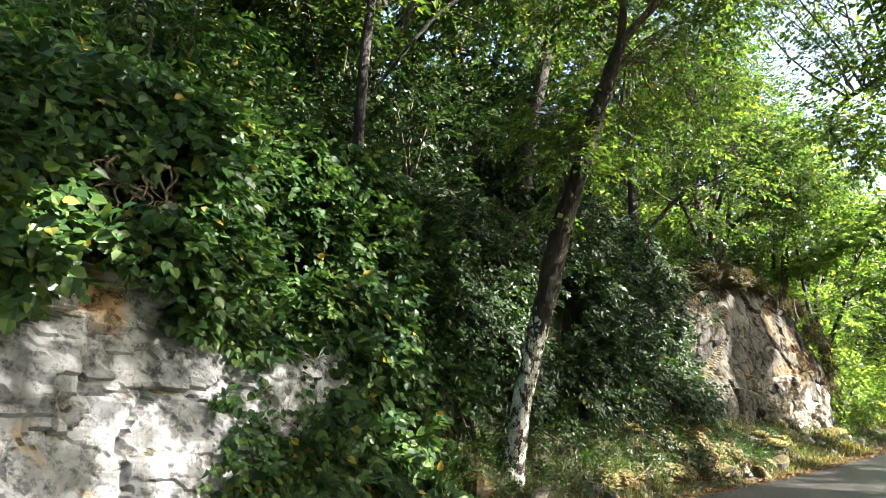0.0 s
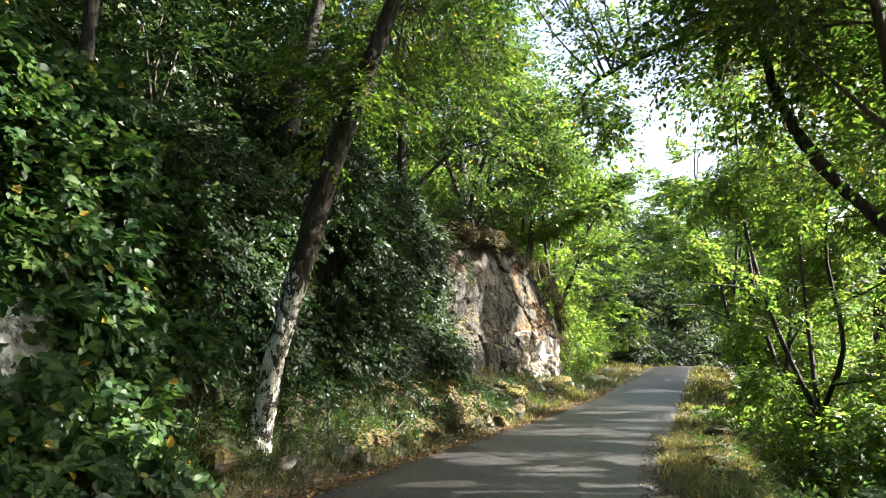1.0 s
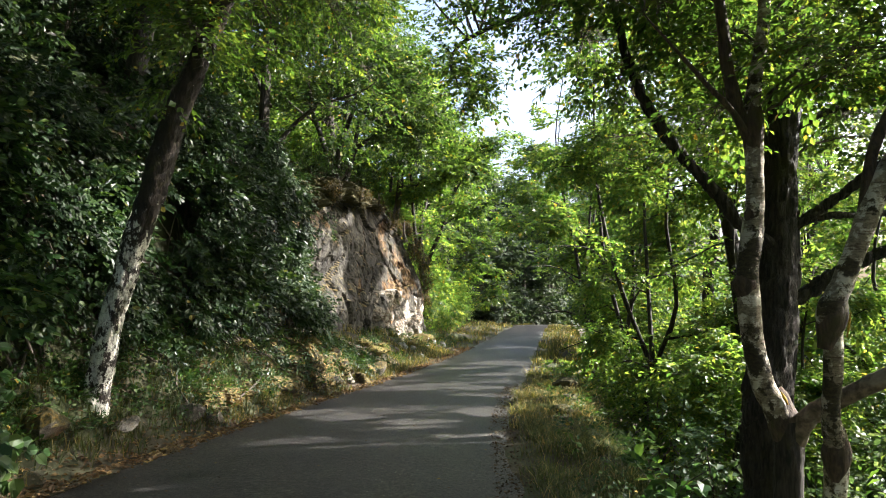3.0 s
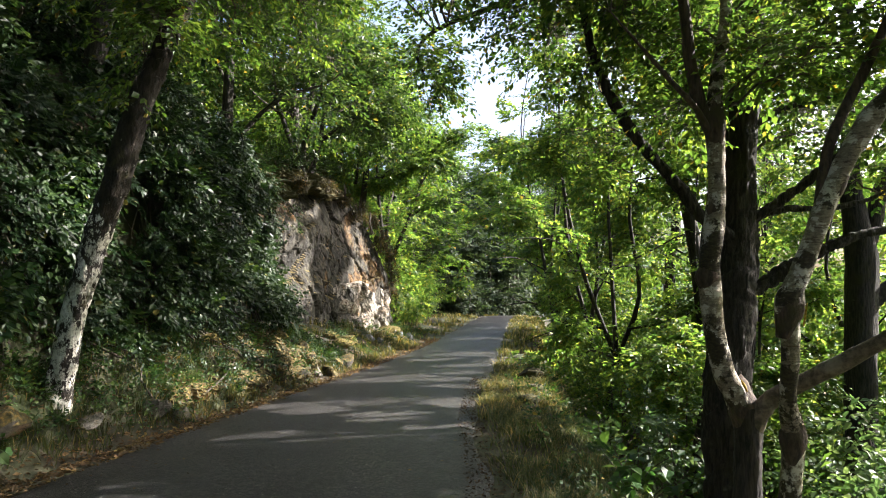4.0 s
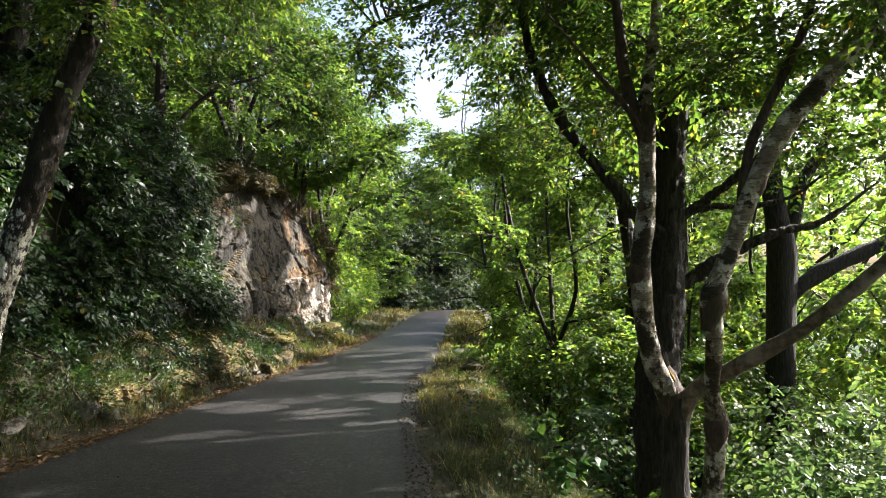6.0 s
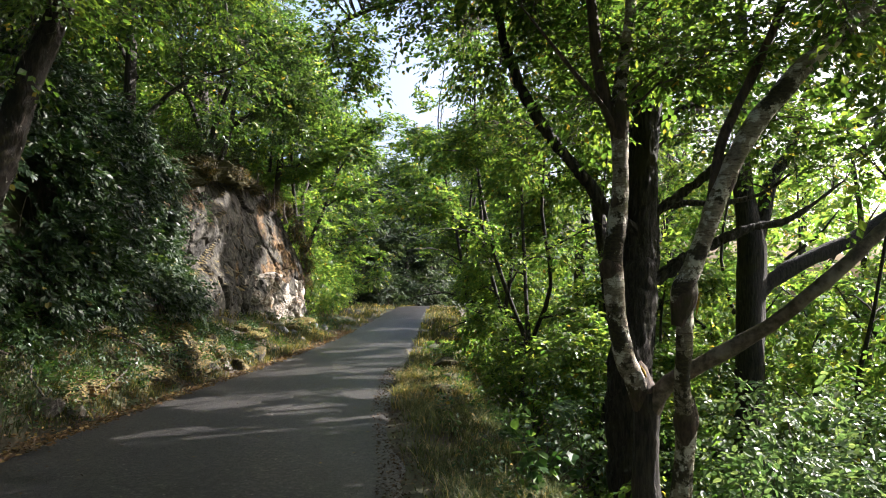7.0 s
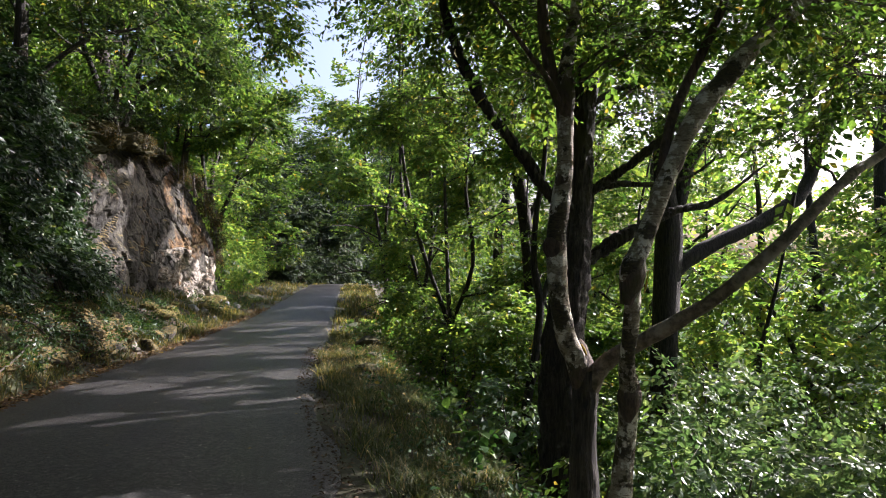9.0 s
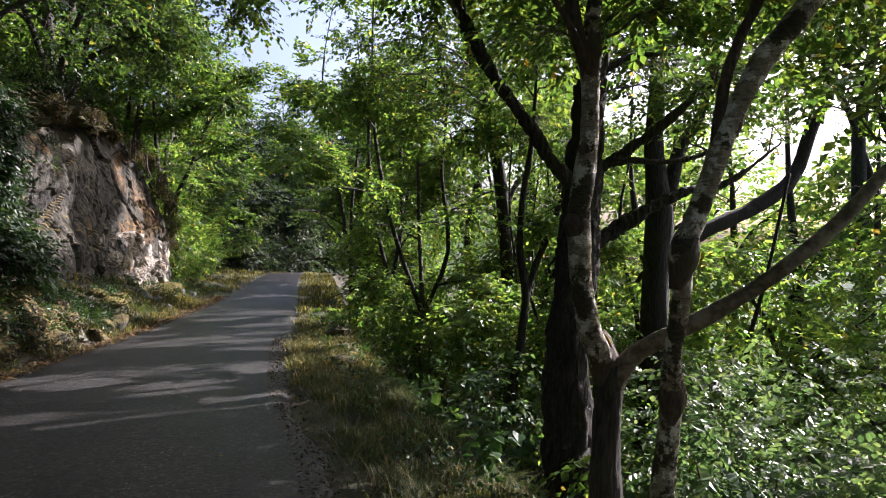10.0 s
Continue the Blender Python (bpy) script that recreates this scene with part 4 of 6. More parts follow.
outcrop_part("moss_crown", [(-5.0, 12.6, 3.3), (-4.5, 13.7, 3.5), (-4.15, 14.6, 3.75), (-4.0, 15.5, 3.95), (-3.88, 16.4, 4.0), (-3.75, 17.2, 4.05), (-3.6, 17.8, 4.1), (-3.7, 18.4, 4.2)],
             [0.4, 0.55, 0.6, 0.75, 0.6, 0.75, 0.6, 0.3], [0.3, 0.4, 0.5, 0.4], 1.2, 260, 44, 12, (1.9, 1.9, 1.5), 0.34, 0.0, MOSS, "dark mossy turf overhanging the top")
outcrop_part("lip", [(-4.0, 16.6, 0.3), (-3.5, 17.4, 0.25), (-3.05, 18.6, 0.1), (-2.62, 19.8, 0.0), (-2.47, 20.6, 0.0), (-2.8, 21.3, 0.0)],
             [0.9, 1.5, 1.75, 1.8, 1.7, 1.2], 0.25, 0.4, 200, 90, 31, (0.45, 0.45, 0.4), 0.17, 0.25, ROCK_FOLDED, "pale folded foot of the rock")

low_bank = new("rocky_bank")
low_bank.location = (-3.4, 10.0, 0.2)
tagged(low_bank, "low bank of tumbled limestone rocks grown with moss", "rock")
v, f = ledge([(-4.0, 7.2, 0.25), (-3.6, 8.0, 0.2), (-3.3, 9.0, 0.12), (-3.1, 10.0, 0.1), (-2.95, 11.0, 0.1), (-2.9, 12.0, 0.15), (-3.0, 12.9, 0.2)],
             [0.3, 0.5, 0.7, 0.85, 0.8, 0.6, 0.35], 0.65, 0.7, 260, 60, 44, (2.2, 2.2, 2.8), 0.13)
part("rock_body", (v - np.array(low_bank.location), f), ROCK_MOSSY, low_bank, flat=True)
rng = np.random.default_rng(45)
for k in range(24):
    y = 7.4 + 5.4 * (k + rng.random()) / 24
    up = rng.random()
    x = float(np.interp(y, [7.2, 8.0, 9.0, 10.0, 11.0, 12.0, 12.9], [-4.0, -3.6, -3.3, -3.1, -2.95, -2.9, -3.0])) - 0.08 - 0.6 * up
    size = rng.uniform(0.22, 0.5)
    v, f = stone_shape(rng, size, 300 + k, rng.uniform(0.6, 0.95))
    turn = np.array(Euler((rng.normal() * 0.3, rng.normal() * 0.3, rng.random() * 6.28)).to_matrix())
    part("boulder", (v @ turn.T + np.array([x, y, 0.06 + 0.7 * up]) - np.array(low_bank.location), f), ROCK_MOSSY, low_bank, flat=True)

rng = np.random.default_rng(5)
stone(-3.77, 6.43, 0.30, 1, 0.55, ROCK_OUTCROP)
stone(-4.02, 5.55, 0.42, 2, 0.7, ROCK_MOSSY)
stone(-3.62, 7.45, 0.30, 3, 0.8, ROCK_OUTCROP)
stone(-3.45, 7.75, 0.24, 4, 0.8, ROCK_OUTCROP)
stone(-3.80, 3.85, 0.62, 6, 0.95, ROCK)
stone(-4.05, 3.45, 0.55, 7, 0.9, ROCK)
for k in range(18):
    y = 7.6 + 6.5 * rng.random()
    d = 0.22 + 0.6 * rng.random()
    stone(float(road_left(y)) - d, y, 0.22 + 0.45 * rng.random() ** 1.5, 20 + k, 0.6 + 0.4 * rng.random(), ROCK_MOSSY if rng.random() < 0.75 else ROCK_OUTCROP,
          "mossy limestone rock in the earth bank", "rocks in the bank", 0.42)
for k in range(8):
    y = 17 + 4.5 * rng.random()
    stone(float(road_left(y)) - 0.5 - 0.6 * rng.random(), y, 0.15 + 0.25 * rng.random(), 60 + k, 0.7)
stone(-2.31, 20.5, 0.36, 90, 0.5)
for k, (x, y, size) in enumerate([(0.98, 10.7, 0.55), (0.80, 9.6, 0.4), (1.1, 12.2, 0.5), (0.7, 8.1, 0.35), (1.15, 14.0, 0.45)]):
    stone(x, y, size, 95 + k, 0.5, MOSS, "mossy turf hummock on the brim of the verge", "hummocks on the verge", 0.3, "mossy_hummock")

MOSS_GOLD, mgn, mgl, mgb = material("golden_moss")
mg1 = noise_node(mgn, mgl, 26, 6, 0.75)
mg2 = ramp(mgn, [(0.36, (0.018, 0.016, 0.006)), (0.52, (0.10, 0.082, 0.014)), (0.68, (0.26, 0.19, 0.03))])
mgl.new(mg1.outputs["Fac"], mg2.inputs[0])
mgl.new(mg2.outputs[0], mgb.inputs["Base Color"])
mgb.inputs["Roughness"].default_value = 0.95
bumped(mgn, mgl, mg1.outputs["Fac"], mgb, 1.0, 0.04)

# ---------------------------------------------------------------- trees beside the right verge
pale = make_tree("forked_tree", "young tree with smooth pale ringed bark, forked low", (1.92, 4.82, ground_at(1.92, 4.82) - 0.15), [
    ("trunk", [(1.90, 4.82, -0.95), (1.92, 4.82, -0.22), (1.93, 4.82, 0.14), (1.94, 4.82, 0.43), (1.94, 4.82, 0.70)], [0.16, 0.112, 0.102, 0.096, 0.10], BARK_DARK, ""),
    ("stem", [(1.94, 4.82, 0.60), (1.84, 4.8, 0.8), (1.77, 4.8, 0.96), (1.72, 4.8, 1.21), (1.7, 4.8, 1.45), (1.7, 4.8, 1.69), (1.74, 4.8, 1.94), (1.77, 4.8, 2.19), (1.78, 4.8, 2.48), (1.77, 4.8, 2.72), (1.79, 4.8, 3.02), (1.88, 4.8, 3.56), (1.95, 4.85, 5.0), (2.1, 4.9, 6.8)],
     [0.082, 0.081, 0.079, 0.075, 0.074, 0.071, 0.067, 0.058, 0.058, 0.062, 0.05, 0.042, 0.034, 0.012], BARK_PALE, "pale upright stem"),
    ("fork", [(1.77, 4.8, 2.62), (1.67, 4.8, 2.88), (1.61, 4.8, 3.21), (1.59, 4.8, 3.54), (1.5, 4.9, 4.8), (1.4, 5.0, 6.0)], [0.05, 0.049, 0.047, 0.043, 0.03, 0.01], BARK_BROWN, ""),
    ("limb", [(1.95, 4.82, 0.52), (2.02, 4.75, 0.7), (2.11, 4.65, 0.83), (2.23, 4.5, 0.94), (2.4, 4.35, 1.08), (2.59, 4.2, 1.25), (2.74, 4.05, 1.43), (2.93, 3.97, 1.62), (3.24, 4.0, 1.87), (3.63, 4.1, 2.13), (4.1, 4.2, 2.4), (4.9, 4.4, 3.2)],
     [0.074, 0.072, 0.06, 0.054, 0.05, 0.047, 0.045, 0.042, 0.04, 0.037, 0.033, 0.012], BARK_TAN, "tan limb reaching over the slope"),
    ("bough", [(1.78, 4.78, 2.55), (1.62, 4.7, 2.8), (1.4, 4.6, 3.0), (1.0, 4.6, 3.5)], [0.026, 0.022, 0.017, 0.006], BARK_BROWN, ""),
# High lobes over the lane are out of view, added to shade it.
], [(0.9, 2.6, 7.8, 2.6, 3.0, 0.8, 1158), (2.0, 5.0, 6.4, 1.8, 1.6, 0.9, 295), (1.2, 3.7, 6.8, 1.2, 1.1, 0.6, 232), (1.7, 5.0, 4.0, 1.2, 1.1, 0.8, 316), (1.0, 5.8, 4.4, 1.0, 1.1, 0.7, 200), (4.4, 4.5, 3.3, 1.1, 1.1, 0.8, 123), (4.9, 5.2, 4.4, 1.1, 0.9, 0.7, 80), (2.1, 4.7, 3.0, 0.9, 0.8, 0.5, 179), (3.4, 4.4, 2.6, 0.8, 0.6, 0.4, 94)],
    LEAF_OAK, 101, leaf=0.07, count=15, gap=0.1, clump=1.3, furrow=0.004)

dark = make_tree("old_tree", "old tree with dark fissured bark and a long rising limb", (2.25, 6.0, ground_at(2.25, 6.0) - 0.2), [
    ("trunk", [(2.28, 6.0, -1.6), (2.26, 6.0, -0.63), (2.25, 6.0, -0.13), (2.23, 6.0, 0.38), (2.27, 6.02, 0.88), (2.34, 6.05, 1.39), (2.41, 6.1, 1.91), (2.46, 6.1, 2.44), (2.5, 6.1, 3.07), (2.54, 6.1, 3.61), (2.62, 6.1, 4.15), (2.8, 6.3, 6.0), (2.9, 6.6, 9.4)],
     [0.34, 0.223, 0.208, 0.198, 0.189, 0.176, 0.162, 0.152, 0.142, 0.132, 0.112, 0.08, 0.02], BARK_DARK, ""),
    ("stem", [(2.50, 6.3, -0.6), (2.53, 6.35, 0.47), (2.58, 6.35, 1.17), (2.63, 6.35, 1.77), (2.66, 6.35, 2.6), (2.75, 6.4, 4.2), (2.95, 6.5, 6.2)], [0.10, 0.078, 0.076, 0.07, 0.06, 0.045, 0.012], BARK_DARK, ""),
    ("limb", [(2.32, 6.02, 2.0), (2.07, 5.95, 2.17), (1.9, 5.95, 2.41), (1.65, 5.95, 2.71), (1.43, 5.95, 3.02), (1.25, 5.95, 3.33), (1.13, 5.95, 3.68), (1.05, 5.95, 4.08), (0.9, 6.0, 5.4)],
     [0.075, 0.066, 0.061, 0.055, 0.054, 0.053, 0.05, 0.042, 0.01], BARK_DARK, "dark limb rising towards the road"),
    ("limb", [(2.40, 6.1, 1.45), (2.65, 6.1, 1.59), (2.88, 6.1, 1.73), (3.17, 6.1, 1.89), (3.52, 6.1, 2.03), (3.93, 6.1, 2.12), (4.5, 6.1, 2.5)], [0.07, 0.068, 0.066, 0.06, 0.046, 0.032, 0.01], BARK_DARK, ""),
    ("limb", [(2.46, 6.1, 2.1), (2.67, 6.0, 2.26), (2.84, 5.9, 2.39), (3.07, 5.8, 2.59), (3.3, 5.8, 2.78), (3.64, 5.8, 3.1), (4.1, 5.9, 3.7)], [0.06, 0.055, 0.052, 0.044, 0.036, 0.026, 0.008], BARK_DARK, ""),
    ("bough", [(2.5, 6.1, 2.15), (2.83, 6.1, 2.26), (3.23, 6.1, 2.27), (3.64, 6.1, 2.36), (4.0, 6.1, 2.6)], [0.036, 0.034, 0.03, 0.022, 0.008], BARK_DARK, ""),
    ("bough", [(2.55, 6.1, 3.0), (2.89, 6.1, 3.2), (3.24, 6.1, 3.27), (3.8, 6.0, 3.6)], [0.036, 0.034, 0.026, 0.008], BARK_DARK, ""),
# The first three lobes are unseen, added to darken the left bank.
], [(2.7, 8.4, 9.3, 2.7, 2.6, 0.9, 842), (-0.4, 9.2, 8.7, 2.4, 2.0, 0.8, 421), (3.2, 10.0, 10.8, 2.2, 2.1, 0.9, 442), (2.6, 6.4, 6.2, 1.9, 1.9, 1.0, 316), (2.9, 6.8, 4.0, 1.3, 1.1, 0.7, 232), (4.9, 7.3, 5.3, 1.6, 1.5, 0.9, 316), (0.9, 6.6, 4.7, 1.0, 1.3, 0.9, 347), (1.2, 7.2, 6.2, 1.2, 1.4, 1.0, 274), (3.9, 6.2, 3.2, 1.1, 1.0, 0.8, 253), (1.7, 6.1, 3.5, 0.8, 0.6, 0.5, 136)],
    LEAF_OAK, 102, leaf=0.07, count=15, thick=0.022, gap=0.1, clump=1.3, furrow=0.022)

curved = make_tree("curved_tree", "slender tree with pale knotted bark leaning over the slope", (1.83, 4.1, ground_at(1.83, 4.1) - 0.15), [
    ("trunk", [(1.80, 4.15, -0.75), (1.85, 4.1, 0.01), (1.89, 4.1, 0.33), (1.91, 4.08, 0.63), (1.85, 4.0, 0.87), (1.83, 3.92, 1.12), (1.82, 3.87, 1.32), (1.8, 3.85, 1.45), (1.87, 3.85, 1.6), (1.95, 3.85, 1.81), (2.03, 3.85, 1.99), (2.12, 3.85, 2.19), (2.22, 3.85, 2.37), (2.37, 3.85, 2.57), (2.57, 3.85, 2.79), (2.84, 3.9, 3.03), (3.11, 3.9, 3.32), (3.5, 3.95, 4.4), (3.8, 4.0, 5.6)],
     [0.11, 0.077, 0.063, 0.066, 0.055, 0.054, 0.056, 0.066, 0.06, 0.058, 0.059, 0.06, 0.062, 0.062, 0.06, 0.058, 0.055, 0.035, 0.01], BARK_PALE, ""),
    ("bough", [(2.0, 3.86, 1.95), (2.09, 3.9, 2.34), (2.26, 4.0, 2.62), (2.41, 4.0, 2.91), (2.58, 4.0, 3.29), (2.7, 4.0, 3.9)], [0.034, 0.031, 0.03, 0.028, 0.024, 0.008], BARK_BROWN, ""),
# The first three lobes are unseen, added to keep sun off the cliff.
], [(3.6, 4.6, 7.0, 1.8, 1.7, 0.8, 180), (2.7, 3.3, 6.1, 1.4, 1.3, 0.8, 252), (2.9, 2.3, 6.4, 1.4, 1.2, 0.8, 234), (4.5, 4.2, 3.3, 0.9, 0.7, 0.6, 68), (5.5, 4.8, 4.3, 1.1, 0.9, 0.8, 76), (3.3, 4.0, 4.3, 1.2, 1.0, 0.7, 198), (2.9, 3.9, 3.3, 0.7, 0.6, 0.4, 99)], LEAF_OAK, 103, leaf=0.07, count=15, clump=1.3, furrow=0.004)

for at, r, long, seed in [((1.90, 4.82, 0.70), 0.116, 0.24, 1), ((1.69, 4.8, 1.62), 0.082, 0.16, 2), ((1.76, 4.8, 2.08), 0.074, 0.22, 3), ((1.775, 4.8, 2.72), 0.078, 0.34, 4)]:
    burl(pale, at, (0.02, 0, 1), r, long, BARK_BROWN, seed, label="dark mossy knot")
for at, r, long, seed in [((1.81, 3.86, 1.42), 0.080, 0.24, 6), ((1.90, 4.07, 0.64), 0.080, 0.2, 7), ((2.07, 3.85, 2.08), 0.068, 0.18, 8)]:
    burl(curved, at, (0.25 if at[2] > 1 else 0.1, 0, 1) if at[2] < 2 else (0.7, 0, 0.9), r, long, BARK_BROWN, seed, label="dark mossy knot")
LICHEN_GOLD, ln_, ll_, lb_ = material("golden_lichen")
gn_ = noise_node(ln_, ll_, 60, 4, 0.7)
gr_ = ramp(ln_, [(0.35, (0.22, 0.13, 0.01)), (0.65, (0.50, 0.34, 0.03))])
ll_.new(gn_.outputs["Fac"], gr_.inputs[0])
ll_.new(gr_.outputs[0], lb_.inputs["Base Color"])
lb_.inputs["Roughness"].default_value = 0.95
burl(pale, (1.89, 4.73, 0.86), (-0.5, 0, 1), 0.010, 0.06, LICHEN_GOLD, 10, "lichen_patch", "golden yellow lichen")
burl(curved, (1.87, 3.80, 1.38), (0.2, 0, 1), 0.006, 0.09, LICHEN_GOLD, 11, "lichen_patch", "golden yellow lichen")

# ---------------------------------------------------------------- the leaning tree on the left
leaning = make_tree("leaning_tree", "leaning tree with white lichen low on dark mossy bark", (-4.05, 6.3, ground_at(-4.05, 6.3) - 0.2), [
    ("trunk", [(-4.12, 6.3, 0.0), (-4.0, 6.3, 0.75), (-3.85, 6.3, 1.47), (-3.66, 6.3, 2.15), (-3.50, 6.3, 2.66), (-3.32, 6.3, 3.3), (-3.10, 6.3, 3.85), (-2.9, 6.3, 4.4), (-2.66, 6.3, 5.0), (-2.45, 6.3, 5.5)],
     [0.17, 0.125, 0.12, 0.125, 0.135, 0.13, 0.105, 0.10, 0.09, 0.075], BARK_TRUNK, ""),
    ("limb", [(-2.47, 6.3, 5.45), (-2.1, 6.35, 5.8), (-1.5, 6.5, 6.3), (-0.8, 6.8, 6.9)], [0.06, 0.05, 0.035, 0.01], BARK_BROWN, ""),
    ("limb", [(-2.47, 6.3, 5.45), (-2.4, 6.3, 6.1), (-2.5, 6.2, 7.0), (-2.4, 6.2, 8.0)], [0.055, 0.045, 0.03, 0.01], BARK_BROWN, ""),
    ("limb", [(-2.8, 6.3, 4.7), (-2.9, 6.8, 5.3), (-2.8, 7.6, 6.0), (-2.6, 8.5, 6.6)], [0.045, 0.04, 0.03, 0.01], BARK_BROWN, ""),
# The first two lobes are unseen, added to dim the near lane.
], [(-1.6, 3.4, 8.2, 2.6, 3.4, 0.9, 1300), (-3.2, 4.6, 8.9, 2.0, 2.6, 0.8, 600), (-2.2, 6.9, 6.9, 2.0, 2.0, 1.2, 900), (-2.9, 8.8, 5.9, 1.4, 1.6, 1.2, 480), (-1.0, 7.2, 7.0, 1.2, 1.5, 0.9, 350), (-3.4, 6.8, 4.7, 0.9, 1.0, 0.6, 160), (-3.15, 6.15, 4.05, 0.45, 0.4, 0.8, 110)],
    LEAF_OAK, 104, leaf=0.075, furrow=0.012)

# ---------------------------------------------------------------- more trees down the right slope
WOOD = "trees of the wooded slope"
spreading_tree("tree", "broad tree with layered yellow-green leaves on arching limbs", 2.75, 13.8, 9.5, 0.075, 2.3, LEAF_BRIGHT, 201, 2700, (-0.3, 0), 0.105, group=WOOD, low=0.12, limbs=10)
spreading_tree("tree", "broad tree with layered yellow-green leaves on arching limbs", 3.3, 17.6, 11.0, 0.08, 2.6, LEAF_BRIGHT, 241, 2600, (-0.2, 0), 0.12, group=WOOD, low=0.12, limbs=10)
spreading_tree("tree", "broad tree with layered leaves leaning to the lane", 2.7, 21.2, 11.0, 0.08, 2.3, LEAF_OAK, 242, 2000, (-0.3, 0), 0.14, group=WOOD, low=0.1, limbs=9)
spreading_tree("tree", "broad tree with layered leaves leaning to the lane", 3.5, 26.0, 11.5, 0.12, 2.6, LEAF_OAK, 243, 1500, (-0.4, 0), 0.16, group=WOOD, low=0.1, limbs=9)
spreading_tree("tree", "leafy tree with backlit leaves below the verge", 5.7, 14.6, 9.0, 0.10, 2.5, LEAF_BRIGHT, 244, 1700, (0, 0), 0.125, group=WOOD, low=0.15, limbs=9)
spreading_tree("tree", "leafy tree with backlit leaves below the verge", 4.2, 11.0, 6.6, 0.05, 1.8, LEAF_BRIGHT, 245, 1700, (0, 0), 0.105, group=WOOD, low=0.12, limbs=8)
make_tree("crooked_tree", "crooked dark-barked tree on the slope", (5.36, 17.4, ground_at(5.36, 17.4) - 0.2), [
    ("trunk", [(5.36, 17.4, -3.2), (5.36, 17.4, -1.43), (5.42, 17.4, -0.24), (5.17, 17.4, 0.96), (5.11, 17.4, 2.15), (5.31, 17.4, 3.2), (5.3, 17.4, 5.0), (5.5, 17.4, 7.5)],
     [0.30, 0.24, 0.23, 0.16, 0.14, 0.12, 0.08, 0.02], BARK_DARK, ""),
    ("limb", [(5.40, 17.35, -0.4), (5.66, 17.2, 0.6), (6.45, 17.2, 1.12), (7.09, 17.2, 2.03), (7.58, 17.2, 3.11), (8.0, 17.2, 4.6)], [0.17, 0.16, 0.15, 0.13, 0.10, 0.03], BARK_DARK, "thick crooked limb"),
], [(5.2, 17.4, 6.0, 2.4, 2.4, 2.2, 1000), (7.8, 17.2, 4.8, 1.9, 2.0, 1.6, 600), (4.6, 17.2, 3.2, 1.5, 1.6, 1.2, 380)], LEAF_OAK, 202, 0.11, 12, 0.55, twigs=0.3, sides=12)
make_tree("sapling", "thin forked sapling below the verge", (3.02, 9.5, ground_at(3.02, 9.5) - 0.1), [
    ("trunk", [(2.98, 9.5, -1.9), (3.02, 9.5, -1.33), (3.14, 9.5, -0.55), (3.28, 9.5, 0.23), (3.34, 9.5, 0.87), (3.24, 9.5, 1.5), (3.28, 9.5, 2.22), (3.4, 9.5, 2.94), (3.5, 9.5, 4.4)], [0.09, 0.075, 0.07, 0.066, 0.06, 0.05, 0.042, 0.036, 0.01], BARK_DARK, ""),
    ("limb", [(3.33, 9.5, 0.8), (3.45, 9.5, 1.15), (3.59, 9.5, 1.5), (3.8, 9.5, 1.99), (4.1, 9.5, 2.9)], [0.05, 0.046, 0.042, 0.036, 0.01], BARK_DARK, ""),
], [(3.5, 9.5, 4.3, 1.2, 1.2, 0.9, 260), (4.1, 9.6, 3.2, 0.9, 0.9, 0.6, 140)], LEAF_BRIGHT, 221, 0.095, 12, 0.45)
make_tree("overhanging_tree", "tree on the brim with a limb arching over the lane", (4.6, 12.9, ground_at(4.6, 12.9) - 0.2), [
    ("trunk", [(4.65, 12.9, -3.2), (4.55, 12.9, -0.5), (4.35, 12.8, 1.5), (4.0, 12.6, 3.5), (3.3, 12.4, 5.6), (2.6, 12.2, 6.9), (2.0, 12.0, 9.2)], [0.2, 0.16, 0.14, 0.12, 0.10, 0.07, 0.02], BARK_DARK, ""),
    ("limb", [(2.85, 12.27, 6.45), (1.8, 12.0, 6.95), (1.13, 12.0, 7.05), (0.14, 12.0, 6.76), (-0.68, 12.0, 6.42), (-1.01, 12.0, 6.01), (-0.86, 12.0, 5.56)], [0.07, 0.065, 0.06, 0.05, 0.038, 0.028, 0.012], BARK_DARK, "dark limb arching over the lane"),
    ("limb", [(4.25, 12.75, 2.2), (4.5, 12.75, 2.75), (4.8, 12.75, 3.1), (5.2, 12.8, 3.9)], [0.06, 0.05, 0.04, 0.015], BARK_DARK, ""),
# Lobes above 9 m are out of view, added to shade the hillside.
], [(3.2, 12.2, 7.4, 1.9, 2.2, 1.8, 800), (2.9, 12.3, 4.6, 1.6, 1.7, 1.2, 520), (-0.75, 12.0, 5.95, 0.75, 0.9, 0.35, 110), (-0.6, 12.0, 5.4, 0.4, 0.7, 0.4, 70), (2.6, 11.2, 9.8, 2.5, 2.4, 1.1, 700), (-0.8, 12.6, 9.4, 2.2, 2.2, 0.8, 350), (3.2, 13.4, 11.6, 2.4, 2.2, 1.0, 420), (-0.7, 11.9, 7.1, 0.9, 1.2, 0.5, 130), (4.8, 12.7, 3.9, 1.2, 1.3, 0.8, 260)],
    LEAF_OAK, 222, 0.10, 12, 0.5, twigs=0.6, sides=12)
